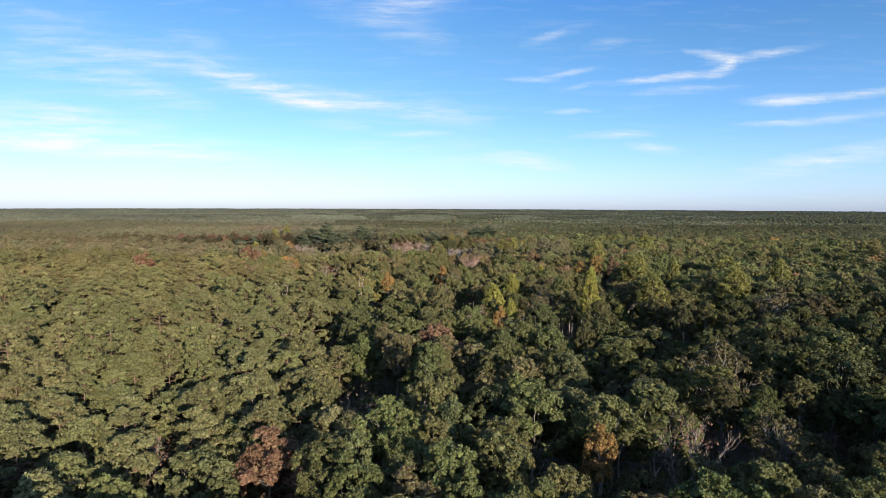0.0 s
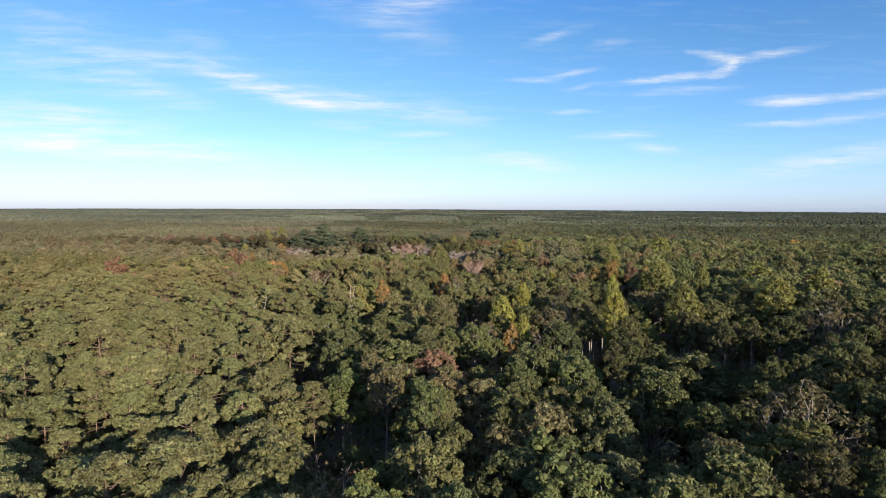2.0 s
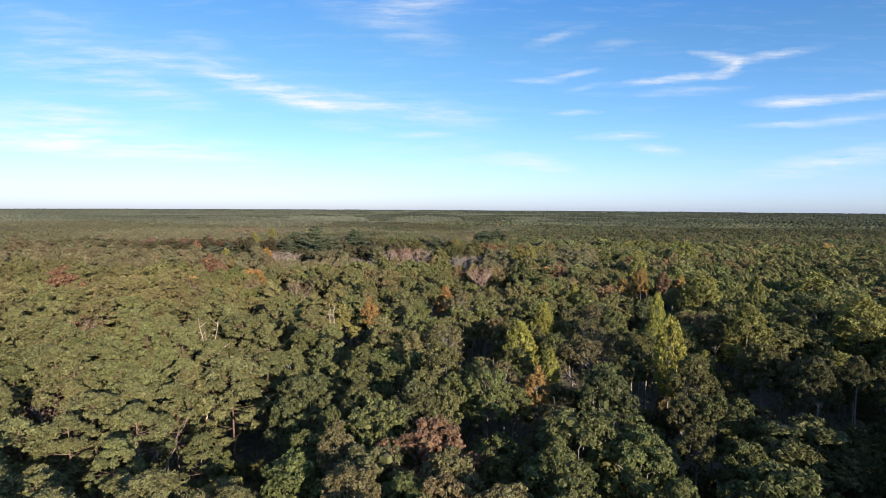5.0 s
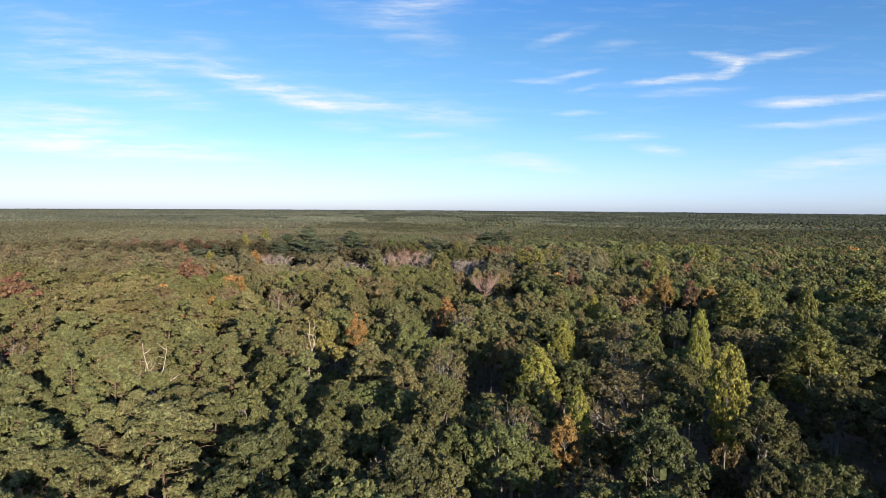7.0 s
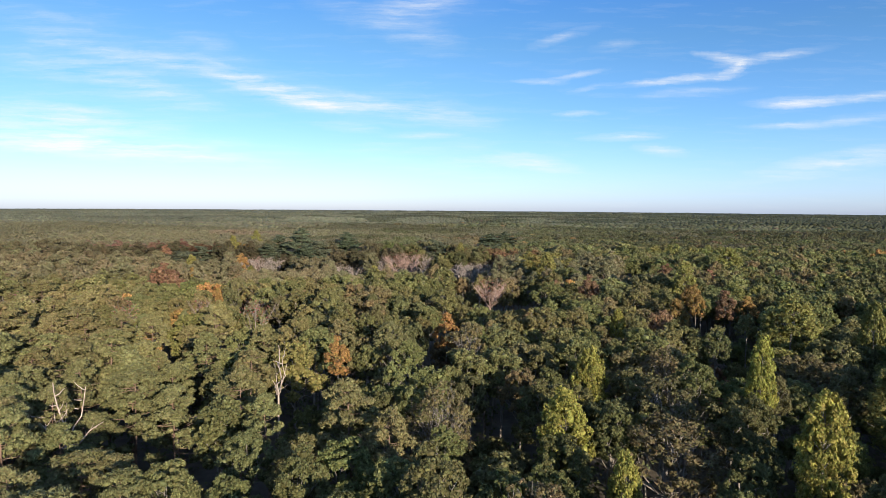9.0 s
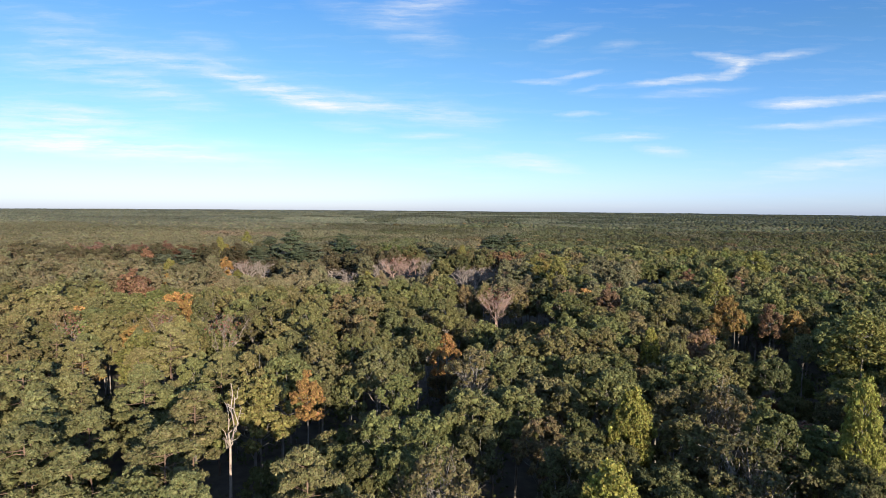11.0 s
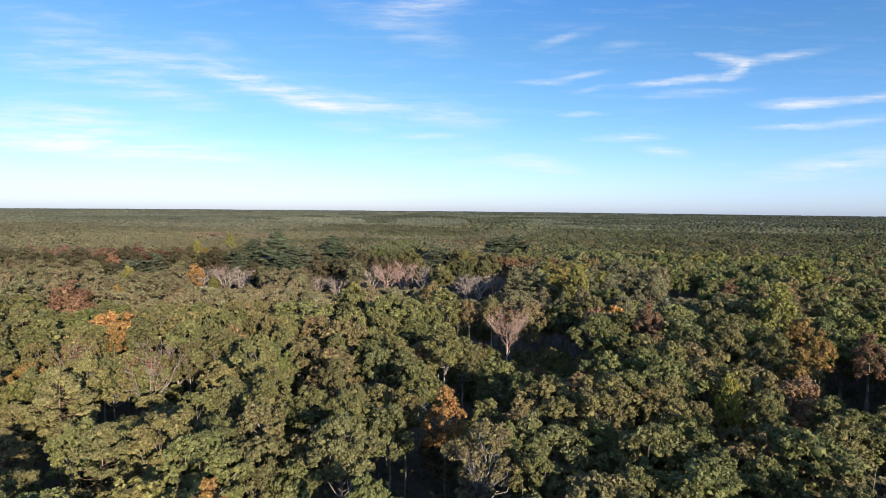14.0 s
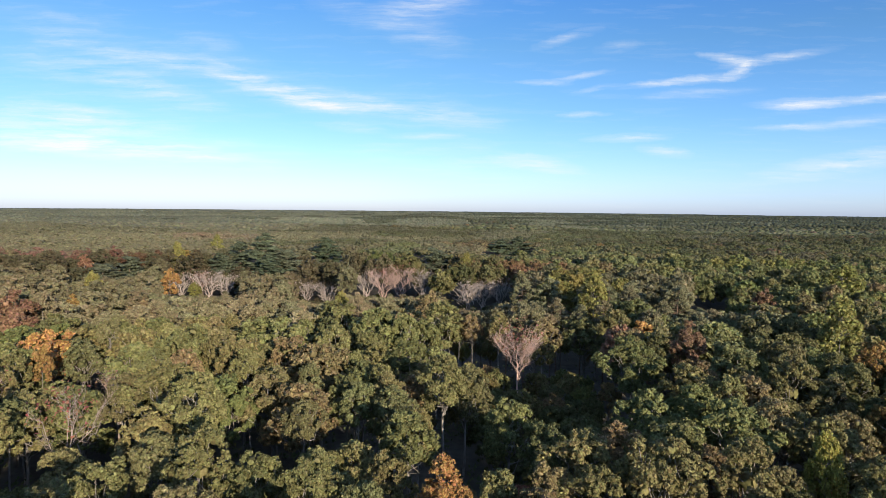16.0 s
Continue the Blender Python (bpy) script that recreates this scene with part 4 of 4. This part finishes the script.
def woods(name, rows, detail, label):
    """Many trees joined into one mesh of leaf sprays."""
    vs, qs, ts, k = [], [], [], 0
    for x, y, r, kind, h in rows:
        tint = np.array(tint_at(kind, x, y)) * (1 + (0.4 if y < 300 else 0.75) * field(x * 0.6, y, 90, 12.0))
        # haze put into colour: tints past 350 m turn paler and greyer
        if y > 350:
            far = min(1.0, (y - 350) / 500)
            # the farthest oak tint, mostly on the right, is darkened for shade
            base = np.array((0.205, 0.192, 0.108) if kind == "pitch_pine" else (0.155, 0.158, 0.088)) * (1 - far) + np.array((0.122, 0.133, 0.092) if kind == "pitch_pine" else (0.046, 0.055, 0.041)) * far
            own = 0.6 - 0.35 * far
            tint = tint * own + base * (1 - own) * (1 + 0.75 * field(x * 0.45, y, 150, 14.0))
        if detail < 200:
            key = (detail, int(rng.integers(5)))
            if key not in far_crowns:
                far_crowns[key] = far_crown_form(detail)
            v, q = far_crowns[key]
        else:
            away = math.hypot(x, max(0.0, y - 132))
            seen = y > 30 and abs(x) < 0.78 * y + 4
            v, q = form_of(kind, int(rng.integers(VARIANTS[kind])), 200 if not seen else 3000 if away < 80 else 2400 if away < 125 else 1600)[1]
        a = rng.uniform(0, 6.283)
        c, s = math.cos(a) * r / 3.3, math.sin(a) * r / 3.3
        wide, tall, lift = proportion(kind, r, h)
        if y > 352:
            tall = min(tall, 1.0) * 0.75
            lift = h - 14.6 * tall
        d = math.hypot(x, y - 60)
        w = np.empty_like(v)
        w[:, 0] = v[:, 0] * c - v[:, 1] * s + x
        w[:, 1] = v[:, 0] * s + v[:, 1] * c + y
        w[:, 2] = v[:, 2] * tall + lift + float(rise(d))
        vs.append(w)
        qs.append(q + k)
        k += len(v)
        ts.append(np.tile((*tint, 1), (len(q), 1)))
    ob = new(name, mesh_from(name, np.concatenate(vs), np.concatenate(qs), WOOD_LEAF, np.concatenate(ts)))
    return tagged(ob, label, "woods", kind="stuff")


woods("woods", rest, 420, "mixed oak and pine woods in early autumn")


def build_woods_trunks(rows):
    parts = [(v * np.array([1, 1, h / 15.0]) + np.array([x, y, 0]), q) for x, y, r, kind, h in rows if math.hypot(x, max(0.0, y - 132)) < 140
             for v, q in (tube([(0, 0, -0.3), (0.1, 0, 5.5), (0, 0.1, 11.5)], [0.2, 0.15, 0.05], 5),)]
    v, q = join(parts)
    return tagged(new("woods_trunks", mesh_from("woods_trunks", v, q, BARK)), "grey trunks of the woods standing on the forest floor", "woods", kind="stuff")


build_woods_trunks(rest)

# the same woods going on beside and behind the flight


def outer_rows():
    rows = []
    for y in np.arange(-110, 352, 5.2):
        for x in np.arange(-240, 241, 5.2):
            px, py = x + rng.uniform(-2.2, 2.2), y + rng.uniform(-2.2, 2.2)
            r = rng.uniform(2.4, 3.8)
            half = 0.80 * max(py, 0) + 28
            if (px < -half or px > half + 25 or py < -35) and grid.free(px, py, r, 0.6):
                rows.append((px, py, r, kind_at(px, py), crown_top(px, py, 13.8)))
    return rows


woods("outer_woods", outer_rows(), 24, "oak and pine woods going on beside the flight")

# woods further off, on a jittered grid that widens with distance


def scatter(lo, hi, step, spread):
    def edge(px, py, at):
        """The stands meet along a wandering line."""
        return py + 0.22 * at * field(px * 0.7, py * 0.5, 110, 31.0)

    rows = []
    first, last = lo < 360, hi > 4000
    y = lo if first else lo * 0.82
    while y < (hi if last else hi * 1.18):
        half = spread * y + 40
        n = int(2 * half / step)
        for i in range(n):
            px, py = -half + (i + rng.uniform(0.05, 0.95)) * step, y + rng.uniform(-0.5, 0.5) * step
            if (not first and edge(px, py, lo) < lo) or (not last and edge(px, py, hi) >= hi):
                continue
            r, h = step * rng.uniform(0.5, 0.85), 13.4 + rng.normal(0, 0.5) + 1.3 * field(px, py, 42, 21.0) + 4.2 * field(px * 0.6, py, 150, 22.0)
            if py < 620:
                h = min(h, max(sight_cap(px, py, r), 3.2))
                if not grid.free(px, py, r, 0.55):
                    continue
            rows.append((px, py, r, kind_at(px, py), h))
        y += step
    return rows


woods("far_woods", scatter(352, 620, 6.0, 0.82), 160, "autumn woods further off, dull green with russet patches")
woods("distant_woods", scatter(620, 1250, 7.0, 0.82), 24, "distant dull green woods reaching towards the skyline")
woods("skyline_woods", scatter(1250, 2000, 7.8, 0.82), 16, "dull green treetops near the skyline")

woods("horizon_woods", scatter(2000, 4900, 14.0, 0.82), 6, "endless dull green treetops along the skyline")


def build_undergrowth():
    """Shrubs and saplings in the shade below the crowns."""
    n, groups = 110000, 3600
    clump = rng.integers(0, groups, n)
    cy = 25 + 215 * rng.uniform(0, 1, groups)
    cx = rng.uniform(-1, 1, groups) * (0.55 * cy + 25)
    ch = rng.uniform(0.8, 6.0, groups)
    at = np.stack([cx[clump] + rng.normal(0, 0.75, n), cy[clump] + rng.normal(0, 0.75, n), ch[clump] * rng.uniform(0.25, 1.0, n)], -1)
    v, q = leaves(at, np.tile((0.3, -0.3, 0.8), (n, 1)), 0.34, 1.4, 0.8)
    t = np.tile((0.115, 0.130, 0.058, 1), (n, 1))
    ob = new("undergrowth", mesh_from("undergrowth", v, q, WOOD_LEAF, t))
    return tagged(ob, "green shrubs and saplings on the shaded forest floor", "shrubs", kind="stuff")


build_undergrowth()
